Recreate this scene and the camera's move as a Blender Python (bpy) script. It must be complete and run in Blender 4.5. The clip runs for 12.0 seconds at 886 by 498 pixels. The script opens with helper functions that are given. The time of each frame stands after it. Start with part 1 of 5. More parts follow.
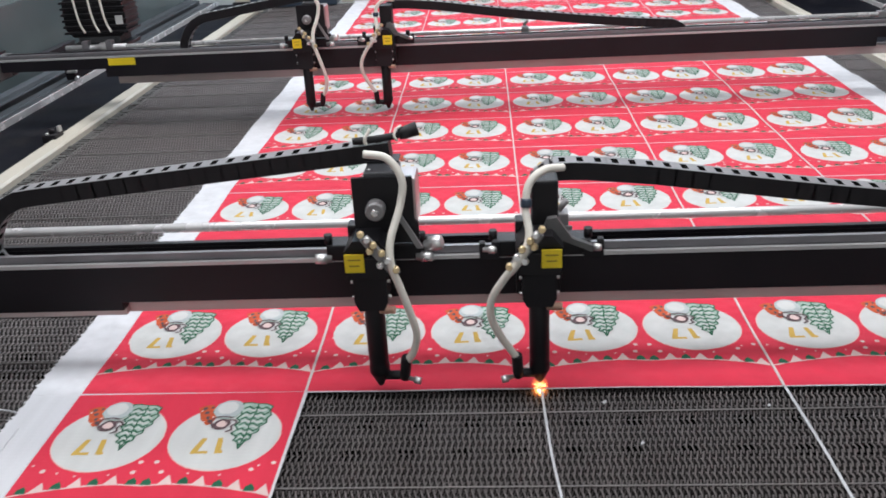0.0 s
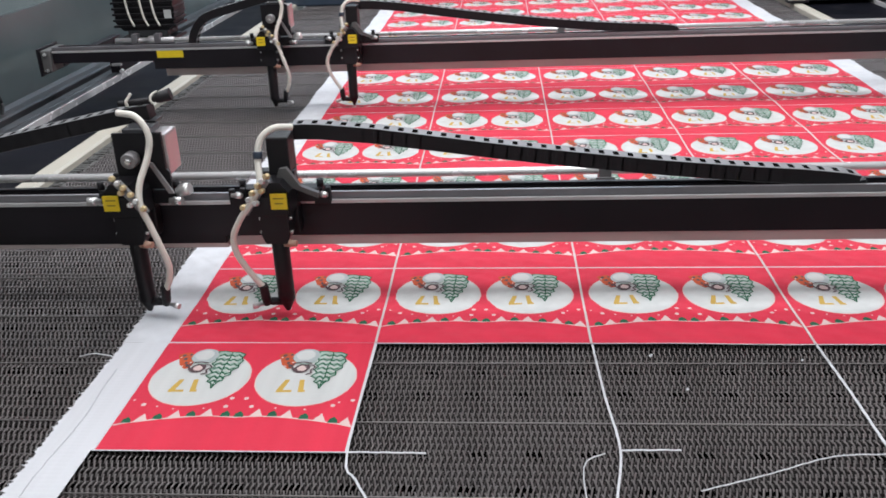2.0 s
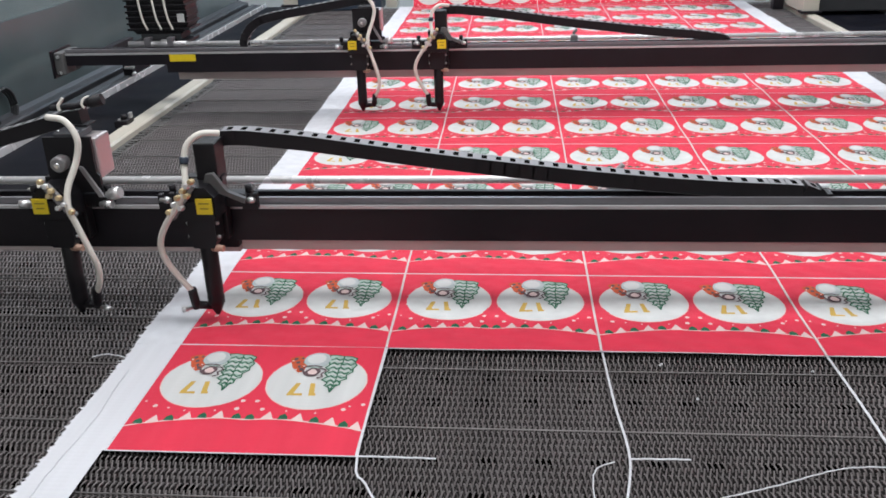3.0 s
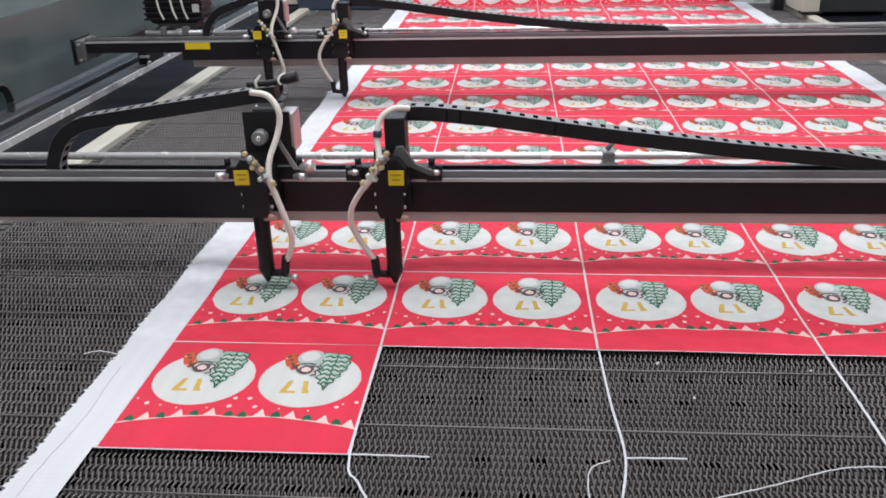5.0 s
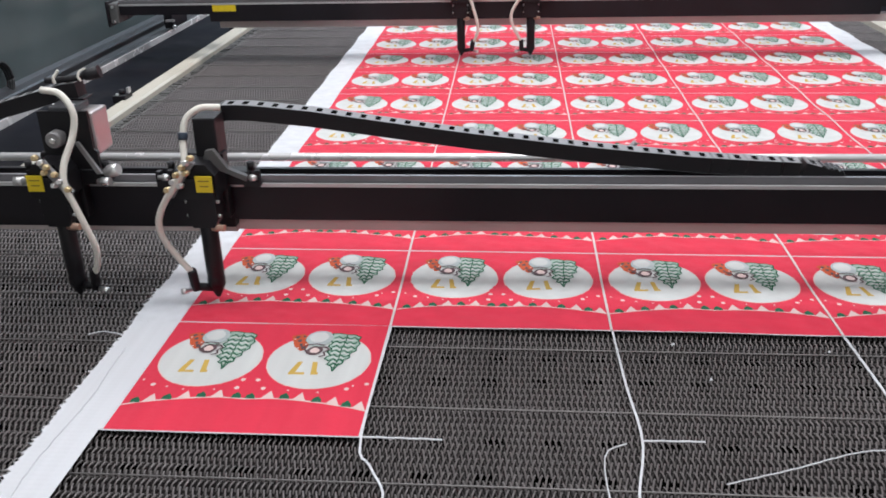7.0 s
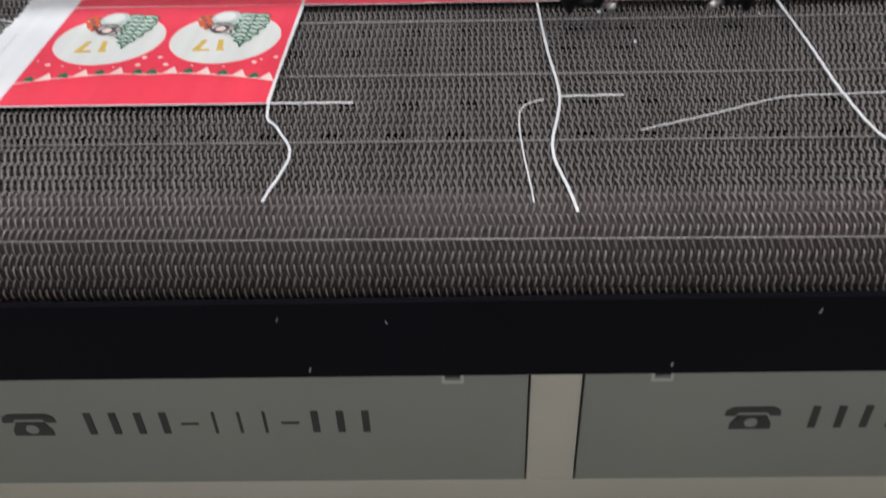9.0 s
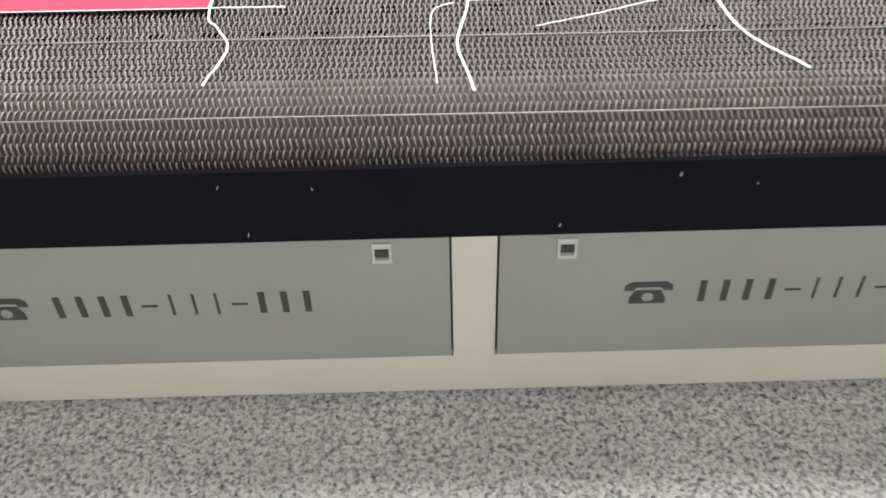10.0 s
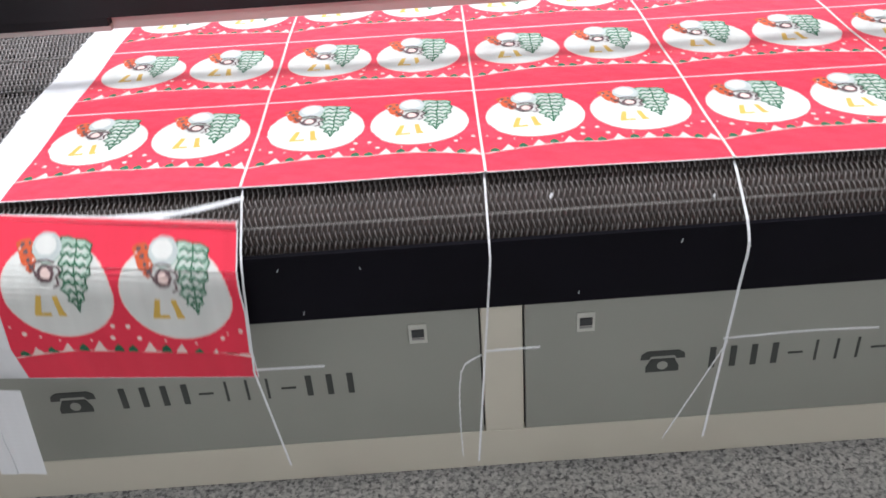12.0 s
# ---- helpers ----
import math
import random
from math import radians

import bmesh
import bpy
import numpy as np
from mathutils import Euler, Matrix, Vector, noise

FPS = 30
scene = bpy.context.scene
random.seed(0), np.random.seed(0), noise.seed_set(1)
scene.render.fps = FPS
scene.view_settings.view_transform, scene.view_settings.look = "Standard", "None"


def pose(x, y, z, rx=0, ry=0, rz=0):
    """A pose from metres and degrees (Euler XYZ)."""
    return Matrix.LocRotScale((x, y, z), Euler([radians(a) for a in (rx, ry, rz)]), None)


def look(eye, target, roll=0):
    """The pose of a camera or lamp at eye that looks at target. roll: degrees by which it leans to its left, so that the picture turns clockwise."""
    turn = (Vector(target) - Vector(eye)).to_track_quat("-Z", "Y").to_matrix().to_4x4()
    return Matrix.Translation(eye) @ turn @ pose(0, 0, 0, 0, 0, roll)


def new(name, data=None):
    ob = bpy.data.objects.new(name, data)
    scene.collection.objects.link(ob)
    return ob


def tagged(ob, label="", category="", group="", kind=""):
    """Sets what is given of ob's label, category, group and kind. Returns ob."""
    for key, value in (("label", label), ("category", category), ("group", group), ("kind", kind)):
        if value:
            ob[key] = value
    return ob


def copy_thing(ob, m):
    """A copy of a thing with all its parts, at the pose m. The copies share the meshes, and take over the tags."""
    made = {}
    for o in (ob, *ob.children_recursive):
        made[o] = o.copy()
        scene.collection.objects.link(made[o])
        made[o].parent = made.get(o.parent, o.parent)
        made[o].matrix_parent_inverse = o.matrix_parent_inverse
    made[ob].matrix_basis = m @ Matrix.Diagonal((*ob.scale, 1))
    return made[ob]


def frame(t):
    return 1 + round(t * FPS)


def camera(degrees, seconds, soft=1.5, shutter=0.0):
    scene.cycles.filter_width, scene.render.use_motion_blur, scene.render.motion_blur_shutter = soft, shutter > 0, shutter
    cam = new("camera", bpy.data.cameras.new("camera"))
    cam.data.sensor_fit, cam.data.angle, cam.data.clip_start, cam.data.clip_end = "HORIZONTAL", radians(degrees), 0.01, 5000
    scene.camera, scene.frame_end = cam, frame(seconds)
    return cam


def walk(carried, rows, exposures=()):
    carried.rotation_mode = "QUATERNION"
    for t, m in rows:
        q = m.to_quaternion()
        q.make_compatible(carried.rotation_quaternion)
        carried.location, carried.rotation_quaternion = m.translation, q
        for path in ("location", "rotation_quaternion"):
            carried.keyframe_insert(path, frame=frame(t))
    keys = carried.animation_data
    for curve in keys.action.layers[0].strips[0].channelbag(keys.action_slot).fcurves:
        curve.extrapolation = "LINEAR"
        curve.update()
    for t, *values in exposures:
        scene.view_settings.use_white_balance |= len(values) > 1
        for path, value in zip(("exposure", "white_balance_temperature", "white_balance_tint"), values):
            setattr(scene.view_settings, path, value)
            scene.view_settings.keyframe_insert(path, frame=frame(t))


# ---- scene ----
cam = camera(52.8, 12.0, soft=1.65, shutter=0.32)
PATH = [
    (0, (0.741, -0.942, 1.656), (0.611, 0.88, 0.842), -3.2),
    (0.5, (0.678, -1.035, 1.653), (0.545, 0.79, 0.845), -3.0),
    (1, (0.671, -1.081, 1.643), (0.533, 0.75, 0.849), -2.8),
    (1.5, (0.657, -1.102, 1.643), (0.515, 0.724, 0.839), -2.6),
    (2, (0.655, -1.109, 1.648), (0.503, 0.718, 0.848), -2.4),
    (2.5, (0.648, -1.115, 1.652), (0.483, 0.714, 0.858), -2.0),
    (4.5, (0.65, -1.108, 1.645), (0.482, 0.725, 0.864), -1.5),
    (5, (0.656, -1.104, 1.638), (0.486, 0.728, 0.853), -1.6),
    (5.5, (0.657, -1.098, 1.635), (0.491, 0.734, 0.85), -1.5),
    (6, (0.661, -1.092, 1.637), (0.489, 0.738, 0.85), -1.6),
    (6.5, (0.652, -1.089, 1.632), (0.477, 0.744, 0.851), -1.7),
    (6.7, (0.634, -1.076, 1.628), (0.465, 0.751, 0.831), -1.5),
    (8.3, (0.665, -1.076, 1.572), (0.487, 0.637, 0.554), -2.7),
    (8.5, (0.688, -1.078, 1.531), (0.535, 0.595, 0.447), -2.8),
    (8.7, (0.695, -1.086, 1.498), (0.57, 0.528, 0.323), -2.6),
    (9, (0.701, -1.108, 1.458), (0.621, 0.441, 0.196), -2.2),
    (9.5, (0.719, -1.157, 1.438), (0.687, 0.321, 0.091), -1.6),
    (10, (0.788, -1.328, 1.474), (0.763, 0.17, 0.15), -1.6),
    (10.5, (0.827, -1.495, 1.526), (0.782, 0.064, 0.274), -3.0),
    (11, (0.784, -1.503, 1.531), (0.746, 0.127, 0.372), -4.0),
    (11.5, (0.745, -1.511, 1.517), (0.728, 0.152, 0.406), -4.2),
    (12, (0.75, -1.518, 1.516), (0.714, 0.153, 0.418), -4.3),
]
walk(cam, [(t, look(eye, at, roll)) for t, eye, at, roll in PATH], [(0, 0.16, 6200, 11), (2.7, 0.19, 6200, 11), (6.7, 0.19, 6200, 11), (8.3, 0.17, 6250, 11), (8.6, 0.17, 6250, 11), (9.0, 0.42, 6400, 10), (9.5, 1.06, 6500, 10), (10.0, 1.66, 6500, 10), (10.5, 1.74, 6500, 10), (11.0, 1.66, 6450, 10), (11.5, 1.29, 6350, 10), (12.0, 1.0, 6250, 11)])

# ---- the hall's light: unseen LED panel rows, assumed under the ceiling, and a dim grey world behind the closed walls
world = bpy.data.worlds.new("hall_world")
scene.world = world
world.use_nodes = True
world.node_tree.nodes["Background"].inputs[0].default_value = (0.8, 0.85, 0.9, 1)
world.node_tree.nodes["Background"].inputs[1].default_value = 0.3

# the row at -4.9 is added to light the machine's front
LAMPS = [(-1.6, 0.3), (0.6, 0.3), (2.8, 0.3), (-1.6, 3.6), (0.6, 3.6), (2.8, 3.6), (-1.6, 7.2), (0.6, 7.2), (2.8, 7.2), (-1.6, -4.9), (0.6, -4.9), (2.8, -4.9)]
for lx, ly in LAMPS:
    lamp = bpy.data.lights.new("ceiling_lamp", "AREA")
    lamp.shape, lamp.size, lamp.size_y = "RECTANGLE", 2.0, 1.2
    # the rearmost row is added in a cooler white, for bluish light from behind
    lamp.energy, lamp.color = {-4.9: 28, 0.3: 45, 3.6: 57, 7.2: 48}[ly] * {-1.6: 0.62, 0.6: 1.1, 2.8: 0.8}[lx], (0.60, 0.82, 1.0) if ly > 7 else (1.0, 0.985, 0.965)
    new("ceiling_lamp", lamp).matrix_world = pose(lx, ly, 3.93)

# ---- the belt's way: flat, round the front nose, back underneath
BELT = 0.815          # height of the belt's top
NOSE_Y, NOSE_R = -0.205, 0.095
ROW = 0.185 / 11      # from one spiral to the next
LOOP = 0.0092         # from one wire to the next
BELT_L, BELT_R = -0.655, 2.228
BACK = 4.79           # where the flat bed ends and the cloth comes down from its roller
PW, PD = 0.40, 0.333  # one printed panel
WEB_Y = 0.338         # where the uncut web begins


def askew(x, y):
    """The web lies a little askew on the belt."""
    return x - 0.0095 * (y - 0.41), y - 0.008 * (x - 0.6)


CLOTH_ROWS = 14

SHIFT = [(10.5, 0.0), (10.6, 0.006), (10.7, 0.025), (10.8, 0.055), (10.9, 0.093), (11.0, 0.136), (11.1, 0.181), (11.2, 0.226), (11.3, 0.271),
         (11.4, 0.315), (11.5, 0.360), (11.6, 0.405), (11.7, 0.450), (11.8, 0.494), (11.9, 0.538), (12.0, 0.582)]


def belt_place(p, lift=0.0, hang=False):
    """The place on the belt's way at p metres behind the front line: y, z and the turn about x, in degrees."""
    if p >= NOSE_Y:
        return p, BELT + lift, 0.0
    r, a = NOSE_R + lift, (NOSE_Y - p) / NOSE_R
    if hang and a > 0.66:
        # cloth leaves the nose, slants over the apron's lip and then hangs
        y, z, q = NOSE_Y - r * math.sin(0.66), BELT - NOSE_R + r * math.cos(0.66), (a - 0.66) * NOSE_R
        if q < 0.0667:
            return y - q * math.cos(0.66), z - q * math.sin(0.66), math.degrees(0.66)
        y, z, q = y - 0.0667 * math.cos(0.66), z - 0.0667 * math.sin(0.66), q - 0.0667
        a = min(0.66 + q / 0.08, math.pi / 2)
        y, z = y - 0.08 * (math.sin(a) - math.sin(0.66)), z - 0.08 * (math.cos(0.66) - math.cos(a))
        return y, z - max(0.0, q - 0.08 * (math.pi / 2 - 0.66)), math.degrees(a)
    if a > math.pi:
        return NOSE_Y + (a - math.pi) * NOSE_R, BELT - 2 * NOSE_R - lift, 180.0
    return NOSE_Y - r * math.sin(a), BELT - NOSE_R + r * math.cos(a), math.degrees(a)


# ---- materials
MATS = {}


def material(name, colour, rough=0.6, metal=0.0, scale=40.0, vary=0.12, bump=0.0, fine=400.0, coat=0.0, spec=0.5, stain=0.0, fold=0.0, fuzz=0.0):
    """A surface with variation at two scales, of base colour, roughness and metal, with fine relief."""
    m = bpy.data.materials.new(name)
    m.use_nodes = True
    n, l = m.node_tree.nodes, m.node_tree.links
    b = n["Principled BSDF"]
    b.inputs["Metallic"].default_value = metal
    b.inputs["Coat Weight"].default_value = coat
    b.inputs["Specular IOR Level"].default_value = spec
    where = n.new("ShaderNodeTexCoord")
    big, small = n.new("ShaderNodeTexNoise"), n.new("ShaderNodeTexNoise")
    big.inputs["Scale"].default_value, small.inputs["Scale"].default_value = scale, fine
    big.inputs["Detail"].default_value, small.inputs["Detail"].default_value = 5, 3
    l.new(where.outputs["Object"], big.inputs["Vector"])
    l.new(where.outputs["Object"], small.inputs["Vector"])
    add = n.new("ShaderNodeMath")
    add.operation = "MULTIPLY_ADD"
    add.inputs[1].default_value = 0.35
    l.new(small.outputs["Fac"], add.inputs[0])
    l.new(big.outputs["Fac"], add.inputs[2])
    ramp = n.new("ShaderNodeMapRange")
    ramp.inputs["From Min"].default_value, ramp.inputs["From Max"].default_value = 0.35, 1.0
    ramp.inputs["To Min"].default_value, ramp.inputs["To Max"].default_value = 1 - vary, 1 + vary
    l.new(add.outputs[0], ramp.inputs["Value"])
    tint = n.new("ShaderNodeMix")
    tint.data_type, tint.blend_type = "RGBA", "MULTIPLY"
    tint.inputs["Factor"].default_value = 1.0
    tint.inputs["A"].default_value = (*colour, 1)
    l.new(ramp.outputs[0], tint.inputs["B"])
    out = tint.outputs["Result"]
    if stain:
        spot, cut, mix = n.new("ShaderNodeTexNoise"), n.new("ShaderNodeMapRange"), n.new("ShaderNodeMix")
        spot.inputs["Scale"].default_value, spot.inputs["Detail"].default_value = 6.0, 6
        cut.inputs["From Min"].default_value, cut.inputs["From Max"].default_value = 0.52, 0.75
        cut.inputs["To Max"].default_value = stain
        mix.data_type = "RGBA"
        mix.inputs["B"].default_value = (0.16, 0.14, 0.12, 1)
        l.new(where.outputs["Object"], spot.inputs["Vector"])
        l.new(spot.outputs["Fac"], cut.inputs["Value"])
        l.new(cut.outputs[0], mix.inputs["Factor"])
        l.new(out, mix.inputs["A"])
        out = mix.outputs["Result"]
    l.new(out, b.inputs["Base Color"])
    gloss = n.new("ShaderNodeMapRange")
    gloss.inputs["To Min"].default_value, gloss.inputs["To Max"].default_value = max(0.03, rough - 0.12), min(1, rough + 0.12)
    l.new(big.outputs["Fac"], gloss.inputs["Value"])
    l.new(gloss.outputs[0], b.inputs["Roughness"])
    if fuzz:
        b.inputs["Sheen Weight"].default_value, b.inputs["Sheen Roughness"].default_value = fuzz, 0.4
    if bump:
        relief = n.new("ShaderNodeBump")
        relief.inputs["Strength"].default_value, relief.inputs["Distance"].default_value = bump, 0.002
        l.new(small.outputs["Fac"], relief.inputs["Height"])
        l.new(relief.outputs[0], b.inputs["Normal"])
    if fold:
        wave, soft_relief = n.new("ShaderNodeTexNoise"), n.new("ShaderNodeBump")
        wave.inputs["Scale"].default_value, wave.inputs["Detail"].default_value = 11.0, 2
        l.new(where.outputs["Object"], wave.inputs["Vector"])
        soft_relief.inputs["Strength"].default_value, soft_relief.inputs["Distance"].default_value = fold, 0.02
        l.new(wave.outputs["Fac"], soft_relief.inputs["Height"])
        if bump:
            l.new(soft_relief.outputs[0], relief.inputs["Normal"])
        else:
            l.new(soft_relief.outputs[0], b.inputs["Normal"])
    MATS[name] = m
    return m


def glowing(name, colour, strength):
    m = bpy.data.materials.new(name)
    m.use_nodes = True
    n, l = m.node_tree.nodes, m.node_tree.links
    glow = n.new("ShaderNodeEmission")
    glow.inputs[0].default_value, glow.inputs[1].default_value = (*colour, 1), strength
    l.new(glow.outputs[0], n["Material Output"].inputs["Surface"])
    MATS[name] = m
    return m


def speckled(name):
    """A carpet of short mottled grey loops."""
    m = bpy.data.materials.new(name)
    m.use_nodes = True
    n, l = m.node_tree.nodes, m.node_tree.links
    b = n["Principled BSDF"]
    where, grain, patch, flecks = n.new("ShaderNodeTexCoord"), n.new("ShaderNodeTexNoise"), n.new("ShaderNodeTexNoise"), n.new("ShaderNodeTexVoronoi")
    flecks.inputs["Scale"].default_value = 150.0
    grain.inputs["Scale"].default_value, grain.inputs["Detail"].default_value = 92.0, 7
    grain.inputs["Roughness"].default_value = 0.6
    patch.inputs["Scale"].default_value, patch.inputs["Detail"].default_value = 2.2, 4
    for t in (grain, patch, flecks):
        l.new(where.outputs["Object"], t.inputs["Vector"])
    ramp = n.new("ShaderNodeValToRGB")
    e = ramp.color_ramp.elements
    e[0].position, e[0].color = 0.32, (0.085, 0.085, 0.086, 1)
    e[1].position, e[1].color = 0.66, (0.62, 0.61, 0.595, 1)
    e.new(0.43).color = (0.275, 0.272, 0.270, 1)
    e.new(0.52).color = (0.46, 0.453, 0.44, 1)
    both = n.new("ShaderNodeMix")
    both.inputs["Factor"].default_value = 0.28
    l.new(grain.outputs["Fac"], both.inputs["A"])
    l.new(flecks.outputs["Color"], both.inputs["B"])
    l.new(both.outputs["Result"], ramp.inputs["Fac"])
    shade = n.new("ShaderNodeMapRange")
    shade.inputs["To Min"].default_value, shade.inputs["To Max"].default_value = 0.74, 1.14
    l.new(patch.outputs["Fac"], shade.inputs["Value"])
    mix = n.new("ShaderNodeMix")
    mix.data_type, mix.blend_type = "RGBA", "MULTIPLY"
    mix.inputs["Factor"].default_value = 1.0
    l.new(ramp.outputs[0], mix.inputs["A"])
    l.new(shade.outputs[0], mix.inputs["B"])
    l.new(mix.outputs["Result"], b.inputs["Base Color"])
    b.inputs["Roughness"].default_value = 0.95
    relief = n.new("ShaderNodeBump")
    relief.inputs["Strength"].default_value, relief.inputs["Distance"].default_value = 0.08, 0.003
    l.new(grain.outputs["Fac"], relief.inputs["Height"])
    l.new(relief.outputs[0], b.inputs["Normal"])
    MATS[name] = m
    return m


material("black_paint", (0.0105, 0.0090, 0.0122), 0.40, 0.0, 9, 0.25, 0.05, 500, spec=0.3)
material("head_black", (0.0085, 0.0080, 0.0100), 0.40, 0.0, 12, 0.25, 0.05, 500, spec=0.3)
material("chain_dust", (0.075, 0.074, 0.072), 0.7, 0.1, 60, 0.5, 0.3, 300)
material("tan_collar", (0.42, 0.27, 0.20), 0.45, 0.2, 40, 0.15, 0.03, 700)
material("carriage_grey", (0.105, 0.105, 0.105), 0.5, 0.2, 18, 0.25, 0.05, 500)
material("channel_grey", (0.046, 0.048, 0.054), 0.42, 0.2, 14, 0.2, 0.05, 500)
material("rail_grey", (0.20, 0.195, 0.21), 0.38, 0.4, 14, 0.15, 0.05, 500)
material("belt_brown", (0.070, 0.052, 0.048), 0.75, 0.0, 7, 0.35, 0.2, 200, spec=0.25)
material("black_plastic", (0.0095, 0.0088, 0.0110), 0.5, 0.0, 30, 0.2, 0.1, 600, spec=0.3)
material("black_cover", (0.0055, 0.0060, 0.0095), 0.55, 0.0, 5, 0.3, 0.15, 250, spec=0.05, stain=0.08)
material("apron", (0.0040, 0.0037, 0.0062), 0.6, 0.0, 6, 0.3, 0.08, 300, spec=0.05)
material("aluminium", (0.58, 0.58, 0.59), 0.38, 0.55, 12, 0.1, 0.03, 700)
material("lip_metal", (0.50, 0.44, 0.43), 0.5, 0.15, 10, 0.12, 0.04, 600)
material("rack_grey", (0.034, 0.036, 0.039), 0.5, 0.0, 14, 0.2, 0.05, 500, spec=0.25)
material("seam_white", (0.52, 0.48, 0.475), 0.9, 0.0, 26, 0.12, 0.25, 900, spec=0.2)
material("motor_grey", (0.46, 0.42, 0.42), 0.32, 0.8, 14, 0.12, 0.05, 500)
material("grey_rail", (0.235, 0.23, 0.235), 0.45, 0.3, 14, 0.15, 0.05, 500)
material("steel", (0.66, 0.66, 0.66), 0.28, 0.75, 20, 0.08, 0.02, 800)
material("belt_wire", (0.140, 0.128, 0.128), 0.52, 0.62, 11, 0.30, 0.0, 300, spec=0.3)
# darker copy of belt_wire, the shade low in the mesh put into colour
material("belt_wire_shaded", (0.054, 0.048, 0.047), 0.6, 0.5, 11, 0.30, 0.0, 300, spec=0.3)
material("belt_bed", (0.016, 0.0143, 0.0143), 0.8, 0.0, 12, 0.4, 0.2, 200, spec=0.1)
# near-black for the shade inside slots and holes that are not cut out
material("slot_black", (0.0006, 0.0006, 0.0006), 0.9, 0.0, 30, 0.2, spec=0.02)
material("rod_steel", (0.74, 0.74, 0.75), 0.25, 0.35, 20, 0.08, 0.02, 800)
material("rod_wire", (0.22, 0.21, 0.207), 0.5, 0.4, 8, 0.2, 0.0, 200)
material("brass", (0.60, 0.48, 0.28), 0.35, 0.7, 30, 0.12, 0.02, 900)
material("cream_paint", (0.468, 0.445, 0.382), 0.45, 0.0, 4, 0.06, 0.03, 500, stain=0.05)
material("grey_door", (0.222, 0.228, 0.207), 0.38, 0.0, 3, 0.07, 0.03, 500, stain=0.05)
material("side_panel", (0.076, 0.099, 0.104), 0.2, 0.0, 3, 0.15, 0.03, 400)
material("red_cloth", (0.56, 0.030, 0.061), 0.85, 0.0, 16, 0.15, 0.25, 900, spec=0.2, fold=0.55, fuzz=0.10)
material("white_cloth", (0.54, 0.555, 0.585), 0.9, 0.0, 26, 0.10, 0.25, 900, spec=0.2, fold=0.55)
material("print_white", (0.49, 0.505, 0.50), 0.9, 0.0, 32, 0.10, 0.2, 900, spec=0.2, fold=0.55)
material("print_pink", (0.58, 0.45, 0.43), 0.9, 0.0, 14, 0.06, 0.2, 900, spec=0.2)
material("print_gold", (0.47, 0.315, 0.075), 0.9, 0.0, 30, 0.15, 0.2, 900, spec=0.2)
material("print_green", (0.020, 0.098, 0.054), 0.9, 0.0, 40, 0.3, 0.2, 900, spec=0.2)
material("print_pale_green", (0.285, 0.39, 0.335), 0.9, 0.0, 60, 0.3, 0.2, 900, spec=0.2)
material("print_orange", (0.45, 0.085, 0.035), 0.9, 0.0, 60, 0.4, 0.2, 900, spec=0.2)
material("print_grey", (0.36, 0.40, 0.41), 0.9, 0.0, 50, 0.15, 0.2, 900, spec=0.2)
material("print_dark", (0.105, 0.070, 0.078), 0.9, 0.0, 60, 0.4, 0.2, 900, spec=0.2)
material("yellow_sticker", (0.72, 0.55, 0.015), 0.4, 0.0, 60, 0.06, 0.0, 900)
material("sticker_ink", (0.26, 0.19, 0.015), 0.5, 0.0, 60, 0.1)
material("hose_white", (0.68, 0.66, 0.60), 0.35, 0.0, 40, 0.08, 0.0, 900)
# grey for the ceiling's reflection on the chain's black plastic
material("chain_sheen", (0.185, 0.185, 0.195), 0.45, 0.0, 40, 0.15, 0.05, 700)
material("dark_ink", (0.028, 0.032, 0.030), 0.55, 0.0, 30, 0.15)
material("latch_plate", (0.40, 0.405, 0.375), 0.4, 0.0, 30, 0.06)
material("wall_paint", (0.60, 0.60, 0.58), 0.8, 0.0, 1.5, 0.06, 0.1, 120, stain=0.06)
material("ceiling_paint", (0.72, 0.72, 0.71), 0.85, 0.0, 1.5, 0.05, 0.1, 120)
material("blue_dark", (0.03, 0.045, 0.07), 0.35, 0.0, 8, 0.2)
speckled("carpet")
glowing("lamp_glow", (1.0, 0.985, 0.96), 1.1)
glowing("spark_glow", (1.0, 0.36, 0.14), 5.0)


